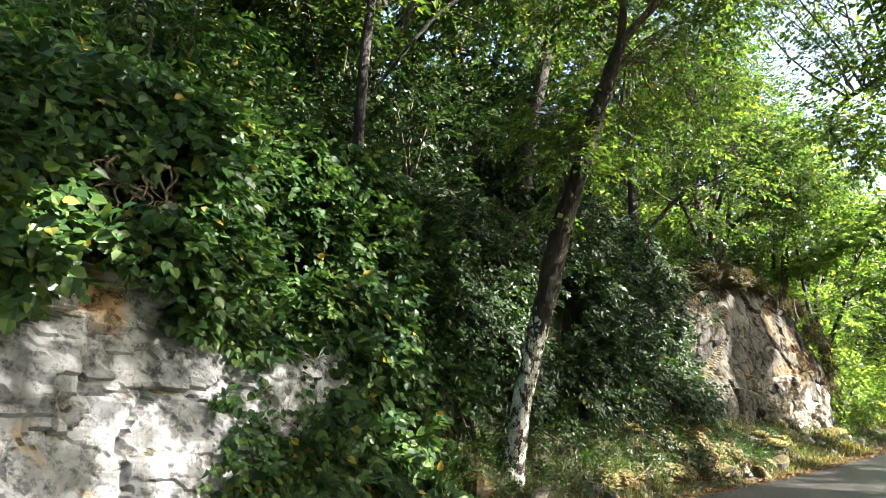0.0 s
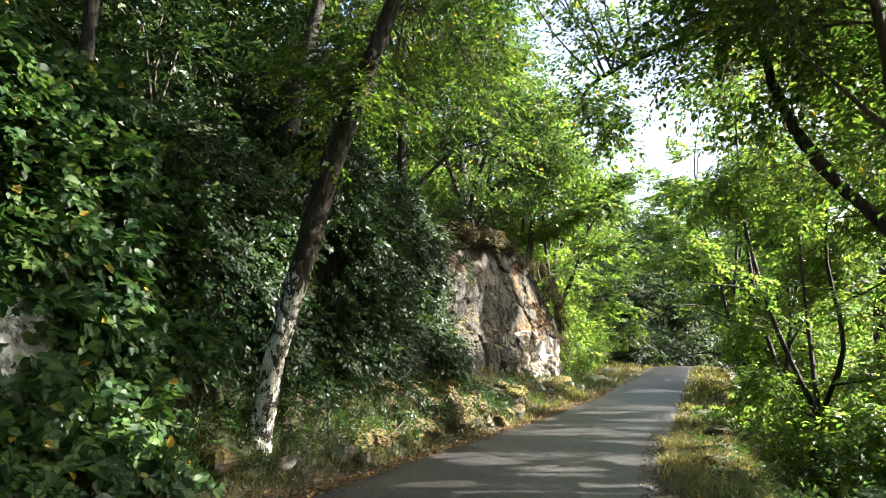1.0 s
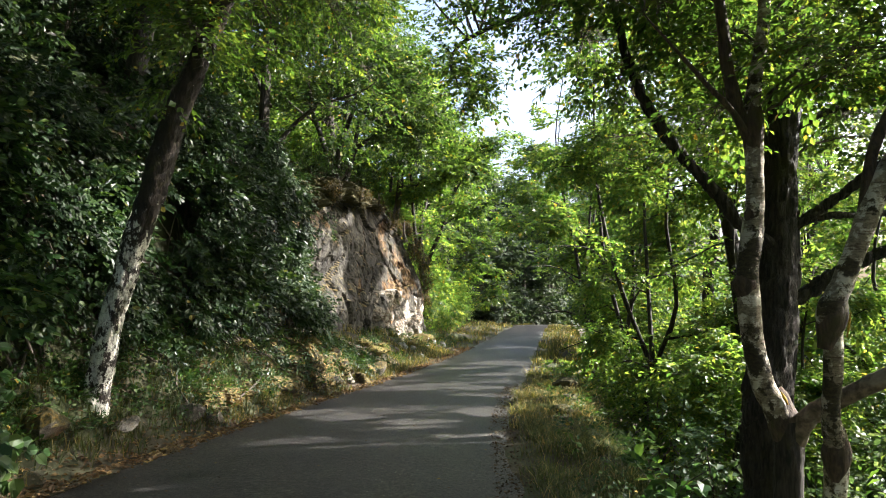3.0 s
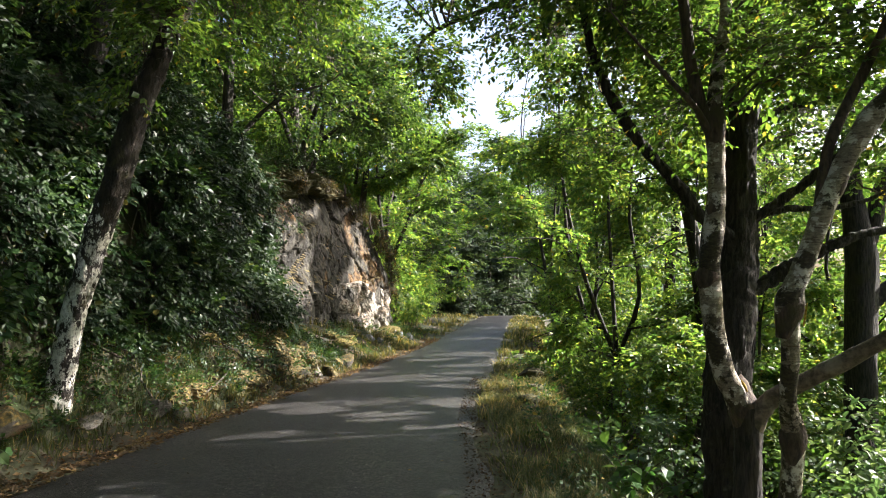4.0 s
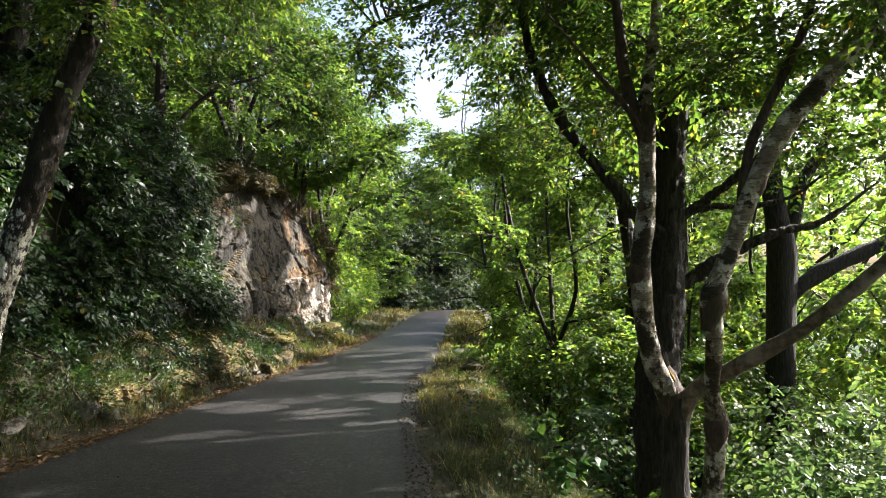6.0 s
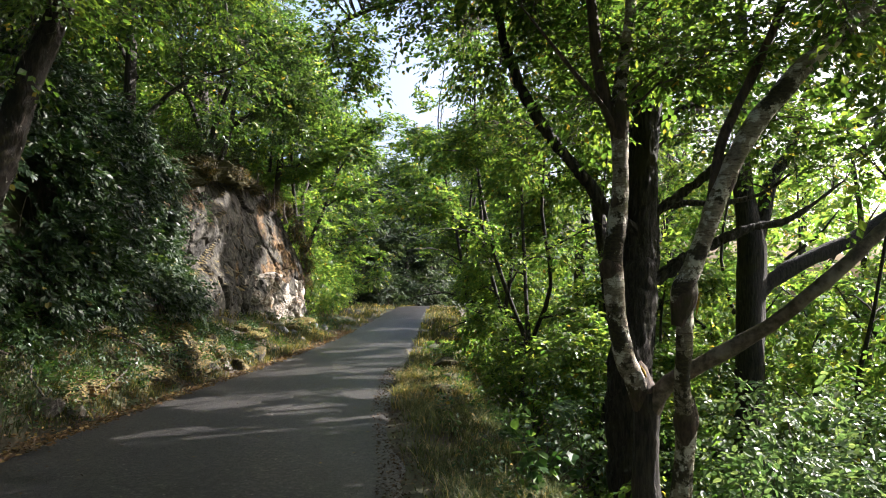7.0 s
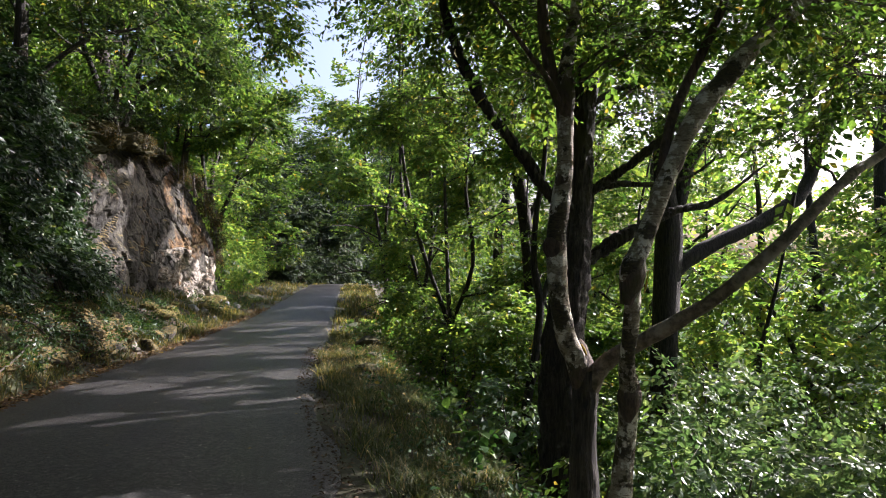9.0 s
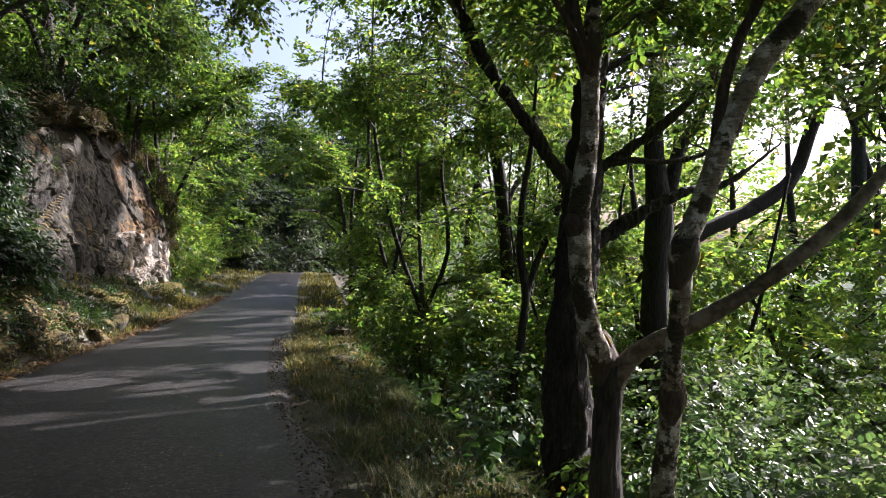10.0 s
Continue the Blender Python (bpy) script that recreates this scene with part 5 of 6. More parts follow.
make_tree("straight_tree", "straight dark-trunked tree with a long limb over the valley", (5.0, 9.2, ground_at(5.0, 9.2) - 0.2), [
    ("trunk", [(4.98, 9.2, -3.0), (5.06, 9.2, -1.86), (5.16, 9.2, -0.27), (5.23, 9.2, 1.02), (5.29, 9.2, 1.99), (5.23, 9.2, 2.48), (5.17, 9.2, 3.05), (5.22, 9.2, 3.79), (5.3, 9.3, 6.0), (5.4, 9.4, 8.5)],
     [0.30, 0.2, 0.194, 0.2, 0.2, 0.16, 0.13, 0.115, 0.07, 0.02], BARK_DARK, ""),
    ("limb", [(5.27, 9.2, 1.25), (5.59, 9.2, 1.54), (6.14, 9.2, 1.83), (6.79, 9.2, 2.1), (7.36, 9.2, 2.41), (7.7, 9.2, 2.74), (8.01, 9.2, 3.47), (8.32, 9.2, 4.18), (8.7, 9.2, 5.2)],
     [0.115, 0.112, 0.112, 0.11, 0.108, 0.105, 0.095, 0.08, 0.02], BARK_DARK, "long dark limb bending upwards"),
    ("fork", [(5.29, 9.2, 1.9), (5.45, 9.2, 2.4), (5.62, 9.2, 2.98), (5.99, 9.2, 3.57), (6.4, 9.3, 4.8)], [0.12, 0.11, 0.09, 0.066, 0.015], BARK_DARK, ""),
], [(5.2, 9.4, 7.4, 2.2, 2.2, 1.3, 450), (6.4, 9.4, 4.9, 1.5, 1.4, 0.9, 260), (8.5, 9.3, 5.0, 1.5, 1.4, 0.9, 260), (7.6, 9.2, 3.4, 1.0, 0.9, 0.6, 120), (4.3, 9.6, 4.6, 1.2, 1.2, 0.8, 200)],
    LEAF_OAK, 203, leaf=0.09, count=13, length=0.48, gap=0.05, group=WOOD)
simple_tree("tree", "leafy tree beside the verge", 4.9, 27.0, 11.5, 0.14, 2.8, LEAF_BRIGHT, 205, 1200, (0, 0), 0.13, group=WOOD, low=0.25)
simple_tree("tree", "tall tree overhanging the lane", 6.2, 34.0, 12.5, 0.18, 3.2, LEAF_OAK, 206, 1200, (-0.4, 0), 0.14, group=WOOD, low=0.25)
for k, (x, y, h) in enumerate([(6.4, 11.6, 6.8), (7.0, 8.6, 5.8), (6.6, 15.0, 7.5), (8.6, 13.2, 7.5)]):
    simple_tree("tree", "leafy young tree on the slope", x, y, h, 0.06, 1.7, LEAF_BRIGHT, 230 + k, 460, (0, 0), 0.10, 12, 0.45, group=WOOD, low=0.25)
simple_tree("tree", "sunlit tree on the slope", 7.5, 13.5, 8.5, 0.12, 2.6, LEAF_BRIGHT, 207, 900, (0, 0), 0.12, group=WOOD, low=0.3)
simple_tree("tree", "sunlit tree on the slope", 8.5, 22.0, 12.5, 0.14, 3.2, LEAF_BRIGHT, 208, 900, (0, 0), 0.13, group=WOOD, low=0.25)
simple_tree("tree", "sunlit tree on the slope", 8.6, 8.2, 6.0, 0.12, 2.4, LEAF_BRIGHT, 209, 800, (0, 0), 0.11, group=WOOD, low=0.3)
simple_tree("tree", "sunlit tree on the slope", 9.6, 11.4, 8.6, 0.13, 2.4, LEAF_BRIGHT, 213, 900, (0, 0), 0.12, group=WOOD, low=0.3)
simple_tree("tree", "sunlit tree on the slope", 11.2, 15.2, 9.0, 0.14, 2.8, LEAF_BRIGHT, 214, 900, (0, 0), 0.13, group=WOOD, low=0.3)
simple_tree("tree", "sunlit tree on the slope", 13.5, 12.0, 8.0, 0.14, 3.2, LEAF_BRIGHT, 210, 800, (0, 0), 0.14, group=WOOD, low=0.25)
# Added as a sun block for the outcrop face; its crown is above the view.
simple_tree("tree", "tall tree added to keep the sun off the outcrop", 8.6, 21.6, 17.5, 0.15, 2.6, LEAF_OAK, 246, 1100, (0, 0), 0.2, 10, 0.6, group=WOOD, low=0.82, gap=-0.4)
simple_tree("tree", "sunlit tree on the slope", 14.0, 21.0, 11.5, 0.18, 3.6, LEAF_BRIGHT, 211, 800, (0, 0), 0.15, group=WOOD, low=0.25)
simple_tree("tree", "sunlit tree on the slope", 13.0, 30.0, 13.0, 0.2, 4.0, LEAF_OAK, 212, 800, (0, 0), 0.16, group=WOOD, low=0.25)

# ---------------------------------------------------------------- trees of the left hillside
HILL = "trees of the hillside"
simple_tree("tree", "dark-trunked tree above the rock face", -6.4, 5.9, 8.5, 0.07, 2.8, LEAF_HILL_SHADED, 301, 1200, (1.6, 0), 0.085, group=HILL, low=0.3)
# Given the dimmed leaves as well, for shade above the bank.
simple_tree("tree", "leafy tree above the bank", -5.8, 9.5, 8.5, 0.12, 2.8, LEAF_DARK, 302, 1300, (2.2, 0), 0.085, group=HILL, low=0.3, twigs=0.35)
simple_tree("tree", "tree above the outcrop with shade put into its leaf colour", -5.2, 13.5, 8.0, 0.12, 2.8, LEAF_HILL_SHADED, 303, 1300, (0.6, 0), 0.09, group=HILL, low=0.25, twigs=0.35)
simple_tree("tree", "tree above the outcrop with shade put into its leaf colour", -5.0, 18.5, 8.0, 0.13, 2.6, LEAF_HILL_SHADED, 304, 1100, (0.3, 0), 0.10, group=HILL, low=0.25, twigs=0.35)
simple_tree("tree", "yellow-green tree beside the lane", -4.4, 24.0, 8.5, 0.12, 2.5, LEAF_BRIGHT, 305, 1300, (0.2, 0), 0.12, group=HILL, low=0.12, twigs=0.35)
simple_tree("tree", "dense tree above the outcrop", -5.6, 21.5, 8.5, 0.13, 2.8, LEAF_HILL_SHADED, 312, 1200, (0.3, 0), 0.11, group=HILL, low=0.25, twigs=0.35)
simple_tree("tree", "dense tree on the hillside", -5.6, 27.0, 9.0, 0.13, 2.9, LEAF_HILL_SHADED, 313, 1100, (0.3, 0), 0.13, group=HILL, low=0.2)
simple_tree("tree", "leafy tree beside the lane", -4.2, 30.0, 9.5, 0.14, 2.8, LEAF_OAK, 306, 1100, (0.6, 0), 0.14, group=HILL, low=0.12, twigs=0.35)
simple_tree("tree", "leafy tree beside the lane", -3.6, 38.0, 9.0, 0.16, 2.9, LEAF_OAK, 307, 1000, (0.4, 0), 0.16, group=HILL, low=0.12)
simple_tree("tree", "tree high on the hillside", -9.5, 9.0, 9.0, 0.15, 3.0, LEAF_HILL_SHADED, 308, 450, (0.5, 0), 0.13, group=HILL, low=0.25)
simple_tree("tree", "tree high on the hillside", -9.5, 17.0, 9.0, 0.15, 3.2, LEAF_HILL_SHADED, 309, 450, (0.5, 0), 0.13, group=HILL, low=0.25)
simple_tree("tree", "tree high on the hillside", -9.0, 26.0, 10.0, 0.15, 3.2, LEAF_HILL_SHADED, 310, 450, (0.5, 0), 0.14, group=HILL, low=0.25)
simple_tree("tree", "tree high on the hillside", -9.0, 1.5, 9.0, 0.15, 3.0, LEAF_HILL_SHADED, 311, 450, (0.5, 0), 0.13, group=HILL, low=0.25)

spreading_tree("tree", "leafy tree reaching over the lane", -3.4, 25.0, 11.5, 0.13, 2.9, LEAF_OAK, 314, 1900, (1.3, 0), 0.16, group=HILL, low=0.3, limbs=9)
spreading_tree("tree", "leafy tree reaching out over the outcrop", -4.6, 16.5, 8.0, 0.12, 2.6, LEAF_HILL_SHADED, 315, 1800, (0.8, 0), 0.11, group=HILL, low=0.5, limbs=8)

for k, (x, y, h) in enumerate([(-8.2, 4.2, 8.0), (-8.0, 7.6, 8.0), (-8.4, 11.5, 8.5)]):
    spreading_tree("tree", "dense hillside tree, its leaf colour darkened for shade", x, y, h, 0.12, 3.0, LEAF_HILL_SHADED, 330 + k, 900, (0.5, 0), 0.19, 10, 0.6, 0.1, 8, group=HILL, twigs=0.1)

# ---------------------------------------------------------------- the dark wood where the lane bends
END = "trees at the bend"
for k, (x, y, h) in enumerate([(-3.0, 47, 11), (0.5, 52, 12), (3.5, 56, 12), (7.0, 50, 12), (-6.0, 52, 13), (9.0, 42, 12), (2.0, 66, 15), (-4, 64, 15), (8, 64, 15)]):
    simple_tree("tree", "dark tree in the wood at the bend", x, y, h, 0.17, 3.0, LEAF_FAR_HAZED, 400 + k, 520, (0, 0), 0.26, 11, 0.95, group=END, low=0.1, twigs=0.05)
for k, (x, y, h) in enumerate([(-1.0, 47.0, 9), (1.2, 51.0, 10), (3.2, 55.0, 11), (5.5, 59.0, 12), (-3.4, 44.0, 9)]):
    simple_tree("tree", "dark tree close behind the bend", x, y, h, 0.15, 2.4, LEAF_FAR_HAZED, 430 + k, 800, (0, 0), 0.27, 10, 0.8, group=END, low=0.02, twigs=0.05, gap=-0.4)
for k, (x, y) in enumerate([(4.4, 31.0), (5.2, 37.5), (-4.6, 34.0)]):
    simple_tree("tree", "dense tree beside the far lane", x, y, 12.0, 0.15, 2.7, LEAF_FAR_HAZED if k else LEAF_OAK, 420 + k, 800, (0, 0), 0.16, 11, 0.6, group=END, low=0.1, twigs=0.05)

# ---------------------------------------------------------------- trees added round and behind the viewer for shade
NEAR = "trees round the viewer"
# Unseen trees, added only to hold back sun and sky light.
for k, (x, y, h, w, n) in enumerate([(7.6, 2.2, 6.5, 2.4, 600), (-7.0, -9.0, 8.5, 3.0, 500), (-1.8, -19, 11, 4.0, 600)]):
    simple_tree("tree", "unseen broad tree added to block sun and sky light", x, y, h, 0.16, w, LEAF_OAK, 500 + k, n // 2, (0, 0), 0.2, 10, 0.7, group=NEAR, low=0.35, twigs=0.1)
# Crowns above the view, added to darken the lane and the left bank.
simple_tree("tree", "tall tree added out of view to shade the lane", -9.6, 1.0, 6.5, 0.16, 3.0, LEAF_OAK, 511, 1100, (6.6, 1.0), 0.2, 10, 0.7, group=NEAR, low=0.8, twigs=0.1)
simple_tree("tree", "tall tree added out of view to shade the lane", 5.6, 1.2, 12.5, 0.18, 2.8, LEAF_OAK, 510, 900, (-1.8, 0.8), 0.2, 10, 0.7, group=NEAR, low=0.8, twigs=0.1)
simple_tree("tree", "tall tree added out of view to shade the lane", 4.4, -1.8, 11.5, 0.18, 3.4, LEAF_OAK, 514, 1300, (-4.6, 0.6), 0.22, 10, 0.7, group=NEAR, low=0.8, twigs=0.1)
simple_tree("tree", "tall tree added out of view to shade the lane", -9.8, 7.5, 7.5, 0.16, 3.2, LEAF_OAK, 512, 1100, (7.2, 1.2), 0.22, 10, 0.7, group=NEAR, low=0.8, twigs=0.1)

simple_tree("tree", "tall tree added out of view to shade the lane", -9.8, 4.4, 8.0, 0.16, 3.4, LEAF_OAK, 513, 1300, (8.4, -0.2), 0.22, 10, 0.7, group=NEAR, low=0.85, twigs=0.1)
# More unseen trees, closing the open sky behind and to the right.
for k, (x, y) in enumerate([(2.4, -7.0), (-5.6, -5.0), (4.4, -5.0), (1.8, -12.5)]):
    simple_tree("tree", "unseen leafy tree added behind the viewer to cut sky light", x, y, 9.0, 0.16, 2.8, LEAF_OAK, 520 + k, 400, (-0.5, 0), 0.22, 10, 0.7, group=NEAR, low=0.3, twigs=0.1)

for k, (x, y, h) in enumerate([(5.0, -3.0, 11.0), (7.2, -0.4, 11.5), (9.4, -2.6, 12.5), (5.2, -8.0, 11.5), (8.6, -7.0, 13.0), (11.0, 1.0, 12.0), (2.2, -17.0, 11.0)]):
    simple_tree("tree", "unseen broad tree added to block sun and sky light", x, y, h, 0.16, 2.9, LEAF_OAK, 530 + k, 380, (0, 0), 0.24, 10, 0.75, group=NEAR, low=0.2, twigs=0.1)

# Added to keep the sun off the near lane; crowns mostly out of view.
for k, (x, y, h) in enumerate([(7.6, 6.0, 12.5), (9.8, 8.8, 13.5), (12.0, 11.5, 15.0)]):
    simple_tree("tree", "tall dense tree added on the slope to keep sun off the lane", x, y, h, 0.17, 2.5, LEAF_OAK, 540 + k, 750, (0, 0), 0.15, 11, 0.5, group=NEAR, low=0.45, twigs=0.1, gap=0.0)

# ---------------------------------------------------------------- climbers and bushes over the left bank
def face_x(y, z):
    """Where the left bank has the height z."""
    far, near = road_left(y) - 14.0, road_left(y) - 0.02
    for _ in range(22):
        m = (far + near) / 2
        low = land(m, y) - road_z(y) < z
        near, far = np.where(low, m, near), np.where(low, far, m)
    return (near + far) / 2


def single_leaf(kind, size):
    v, f = leaf_shape(kind)
    me = mesh_of("leaf", v * size, f, False)
    me.materials.append(LEAF_SINGLE)
    return me


BROAD_LEAF = single_leaf("heart", 0.12)
CLIMBER_LEAF = single_leaf("heart", 0.095)


def lone_leaves(root, mesh, places, ways, ups, sizes):
    """Leaves as parts of their own, all on one mesh."""
    base = np.array(root.location)
    x = unit(ways)
    y = unit(np.cross(ups, x))
    z = np.cross(x, y)
    for p, a, b, c, s in zip(places - base, x, y, z, sizes):
        ob = new("leaf", mesh)
        ob.parent = root
        ob.matrix_basis = Matrix(((a[0] * s, b[0] * s, c[0] * s, p[0]), (a[1] * s, b[1] * s, c[1] * s, p[1]), (a[2] * s, b[2] * s, c[2] * s, p[2]), (0, 0, 0, 1)))


def climber(label, y0, y1, low, high, sprays, leaf, mat, seed, out=0.3, kind="heart", count=8, length=0.30, lone=0):
    """A curtain of leaves over the bank between y0 and y1, from the height low to high, with its bare stems."""
    rng = np.random.default_rng(seed)
    n = sprays * 3
    y, z = rng.uniform(y0 - 0.3, y1 + 0.3, n), rng.uniform(low, high, n)
    edge = vnoise(np.stack([y * 1.3, z * 1.3, 0 * y + seed], 1), 71) * 0.45
    keep = (z > low + 0.35 + edge) & (vnoise(np.stack([y * 1.5, z * 1.9, 0 * y], 1), 72) > -0.62)
    keep &= ((y - 1.85) / 0.3) ** 2 + ((z - 2.88) / 0.16) ** 2 > 1
    y, z = y[keep][:sprays], z[keep][:sprays]
    bulge = fbm(np.stack([y * 0.9, z * 0.9, 0 * y], 1), 3, 73)
    x = face_x(y, z) + out + 0.32 * bulge - 0.45 * rng.random(len(y)) ** 2
    z = z + road_z(y)
    p = np.stack([x, y, z], 1)
    root = new("climbing_shrub")
    ym = (y0 + y1) / 2
    base = np.array([float(face_x(np.array([ym]), np.array([max(low, 0.3)]))[0]), ym, max(low, 0.3)])
    base[2] = ground_at(base[0], base[1]) - 0.03
    root.location = base
    tagged(root, label, "shrub", "climbers over the bank")
    for k in range(9):
        a = p[rng.integers(len(p))] - [0.25, 0, 0]
        ys = rng.uniform(y0, y1)
        zs = np.linspace(max(low, 0.25), min(high, a[2] + 0.6), 7)
        yy = ys + (a[1] - ys) * np.linspace(0, 1, 7) + rng.normal(size=7) * 0.08
        xx = face_x(yy, zs) + 0.04 + 0.12 * rng.random(7)
        part("stem", tube(np.stack([xx, yy, zs + road_z(yy)], 1) - base, np.linspace(0.016, 0.005, 7), 5), TWIG, root)
    ways = np.stack([0.55 + 0.4 * rng.random(len(p)), rng.normal(size=len(p)) * 0.7, -0.45 + 0.5 * rng.normal(size=len(p))], 1)
    ups = np.array([0.75, -0.15, 0.8]) + rng.normal(size=(len(p), 3)) * 0.4
    v, f = strewn(rng, spray_shapes(rng, kind, count, leaf, length), p, ways, ups, rng.uniform(0.75, 1.25, len(p)))
    tagged(part("foliage", (v - base, f), mat, root, flat=True), kind="stuff")
    if lone:
        q = p[rng.choice(len(p), lone, replace=False)] + [0.12, 0, 0]
        w = np.stack([0.5 + 0.3 * rng.random(lone), rng.normal(size=lone) * 0.6, -0.55 + 0.4 * rng.normal(size=lone)], 1)
        lone_leaves(root, CLIMBER_LEAF, q, w, np.array([0.8, -0.1, 0.7]) + rng.normal(size=(lone, 3)) * 0.3, rng.uniform(0.7, 1.2, lone))
    return root


climber("broad-leaved climber hanging over the limestone face", -3.5, 1.0, 1.55, 5.2, 650, 0.12, LEAF_CLIMBER, 601, 0.75)
climber("broad-leaved climber hanging over the limestone face", 0.8, 2.4, 1.75, 5.4, 1000, 0.105, LEAF_CLIMBER, 602, 0.8, lone=110)
climber("broad-leaved climber hanging over the limestone face", 2.2, 3.7, 1.45, 5.4, 1200, 0.10, LEAF_CLIMBER, 603, 0.75, lone=110)
climber("leafy tuft before the end of the limestone face", 2.75, 3.5, -0.1, 1.5, 300, 0.085, LEAF_CLIMBER, 612, 0.55)
climber("dense climber curtain hanging down to the verge", 3.4, 4.8, 0.45, 5.2, 1350, 0.105, LEAF_CLIMBER, 604, 0.55, lone=110)
climber("dense climber curtain hanging down to the verge", 4.6, 5.9, 0.85, 5.2, 1250, 0.10, LEAF_CLIMBER, 605, 0.32, lone=110)
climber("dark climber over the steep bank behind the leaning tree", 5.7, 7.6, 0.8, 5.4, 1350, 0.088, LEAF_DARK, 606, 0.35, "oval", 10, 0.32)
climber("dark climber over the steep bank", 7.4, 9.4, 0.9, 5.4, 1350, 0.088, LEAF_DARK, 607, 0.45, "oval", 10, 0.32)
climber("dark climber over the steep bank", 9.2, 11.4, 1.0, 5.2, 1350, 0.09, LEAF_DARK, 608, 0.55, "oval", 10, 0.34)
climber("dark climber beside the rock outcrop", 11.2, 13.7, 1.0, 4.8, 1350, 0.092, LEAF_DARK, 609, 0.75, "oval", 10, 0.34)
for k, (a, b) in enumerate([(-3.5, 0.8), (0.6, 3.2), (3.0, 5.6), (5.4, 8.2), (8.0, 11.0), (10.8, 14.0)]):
    # From y 5.4 on, the same climber in a tone darkened for shade.
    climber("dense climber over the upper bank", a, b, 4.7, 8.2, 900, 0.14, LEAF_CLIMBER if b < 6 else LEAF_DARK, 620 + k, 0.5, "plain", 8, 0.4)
roots = new("hanging_roots")
roots.location = (-4.32, 1.82, 3.05)
tagged(roots, "tangle of bare pale roots in a hollow of the bank", "roots")
rng = np.random.default_rng(33)
for k in range(16):
    y0, z0 = rng.uniform(-0.38, 0.38), rng.uniform(-0.1, 0.08)
    path = [(-0.08, y0, z0)]
    for j in range(5):
        path.append((path[-1][0] + 0.05 * rng.random(), path[-1][1] + rng.normal() * 0.10, path[-1][2] - 0.11 * rng.random() - 0.02))
    p = spline(path, 4)
    part("root", tube(p, np.linspace(0.013, 0.004, len(p)) * rng.uniform(0.7, 1.3), 6), ROOT_BARK, roots)

climber("leafy weeds creeping over the mossy rocks", 7.4, 12.6, 0.0, 1.25, 330, 0.05, LEAF_DARK, 611, 0.42, "plain", 8, 0.2)
climber("sparse climber over the rock outcrop", 13.6, 15.2, 3.0, 4.8, 260, 0.075, LEAF_DARK, 610, 0.9, "plain", 9, 0.3)

rng = np.random.default_rng(77)
for k in range(34):
    y = -4 + 24 * (k + rng.random()) / 34
    d = 2.6 + 4.5 * rng.random() if y < 13 else 3.6 + 4 * rng.random()
    x = float(road_left(y)) - d
    # Bushes between y 5 and 12 have the bank's shade in their colour.
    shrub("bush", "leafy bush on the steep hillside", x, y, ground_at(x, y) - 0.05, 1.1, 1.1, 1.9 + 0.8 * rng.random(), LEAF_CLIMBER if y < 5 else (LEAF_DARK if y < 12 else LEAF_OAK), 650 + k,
          150, 0.13, 9, 0.44, group="bushes on the hillside", category="bush")
for k, (x, y) in enumerate([(-5.2, 0.9), (-5.35, 2.3), (-5.3, 3.4), (-5.2, 4.4), (-5.2, 5.6)]):
    shrub("bush", "leafy bush at the top of the bank", x, y, ground_at(x, y) - 0.05, 0.7, 0.8, 1.2, LEAF_CLIMBER, 900 + k, 150, 0.11, 9, 0.36, group="bushes on the hillside", category="bush")
for k in range(16):
    y = 19 + 24 * (k + rng.random()) / 16
    x = float(road_left(y)) - 4.5 - 6 * rng.random()
    shrub("bush", "leafy bush on the steep hillside", x, y, ground_at(x, y) - 0.05, 1.7, 1.7, 2.8, LEAF_OAK, 690 + k, 160, 0.19, 8, 0.65, group="bushes on the hillside", category="bush")
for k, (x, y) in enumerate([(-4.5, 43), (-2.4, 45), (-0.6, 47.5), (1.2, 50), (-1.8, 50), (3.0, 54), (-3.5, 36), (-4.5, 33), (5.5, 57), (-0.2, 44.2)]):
    shrub("bush", "grey-green bush at the bend of the lane", x, y, ground_at(x, y) - 0.05, 1.6, 1.4, 2.4, LEAF_FAR_HAZED, 820 + k, 170, 0.22, 8, 0.6, group="bushes at the bend", category="bush")
for k in range(8):
    y = 22.3 + 12 * (k + rng.random()) / 8
    x = float(road_left(y)) - 1.7 - 1.0 * rng.random()
    shrub("bush", "yellow-green bush beside the lane", x, y, ground_at(x, y) - 0.05, 1.0, 1.2, 2.4, LEAF_BRIGHT, 860 + k, 300, 0.12, 9, 0.45, group="bushes beside the lane", category="bush")

# ---------------------------------------------------------------- undergrowth down the right slope
LOW = "undergrowth on the right slope"
rng = np.random.default_rng(78)
for k in range(44):
    y = 3.5 + 26 * (k + rng.random()) / 44
    e = 2.25 + 5.0 * rng.random() ** 1.2
    x = float(road_right(y)) + e
    high = 1.3 + 1.0 * rng.random() + (0.5 if y > 9 else 0.0)
    if y < 8:
        e = max(e, 2.2)
        x = float(road_right(y)) + e
        high = 1.1 + 0.5 * rng.random()
    if y > 13:
        x = float(road_right(y)) + max(1.7, e - 0.5)
    mat = LEAF_SILVER if (y < 9 and rng.random() < 0.5) else (LEAF_BRIGHT if rng.random() < 0.5 else LEAF_OAK)
    shrub("bush", "leafy bush below the grassy verge", x, y, ground_at(x, y) - 0.05, 0.95, 0.95, high, mat, 700 + k, 150, 0.10, 10, 0.38, group=LOW, category="bush")
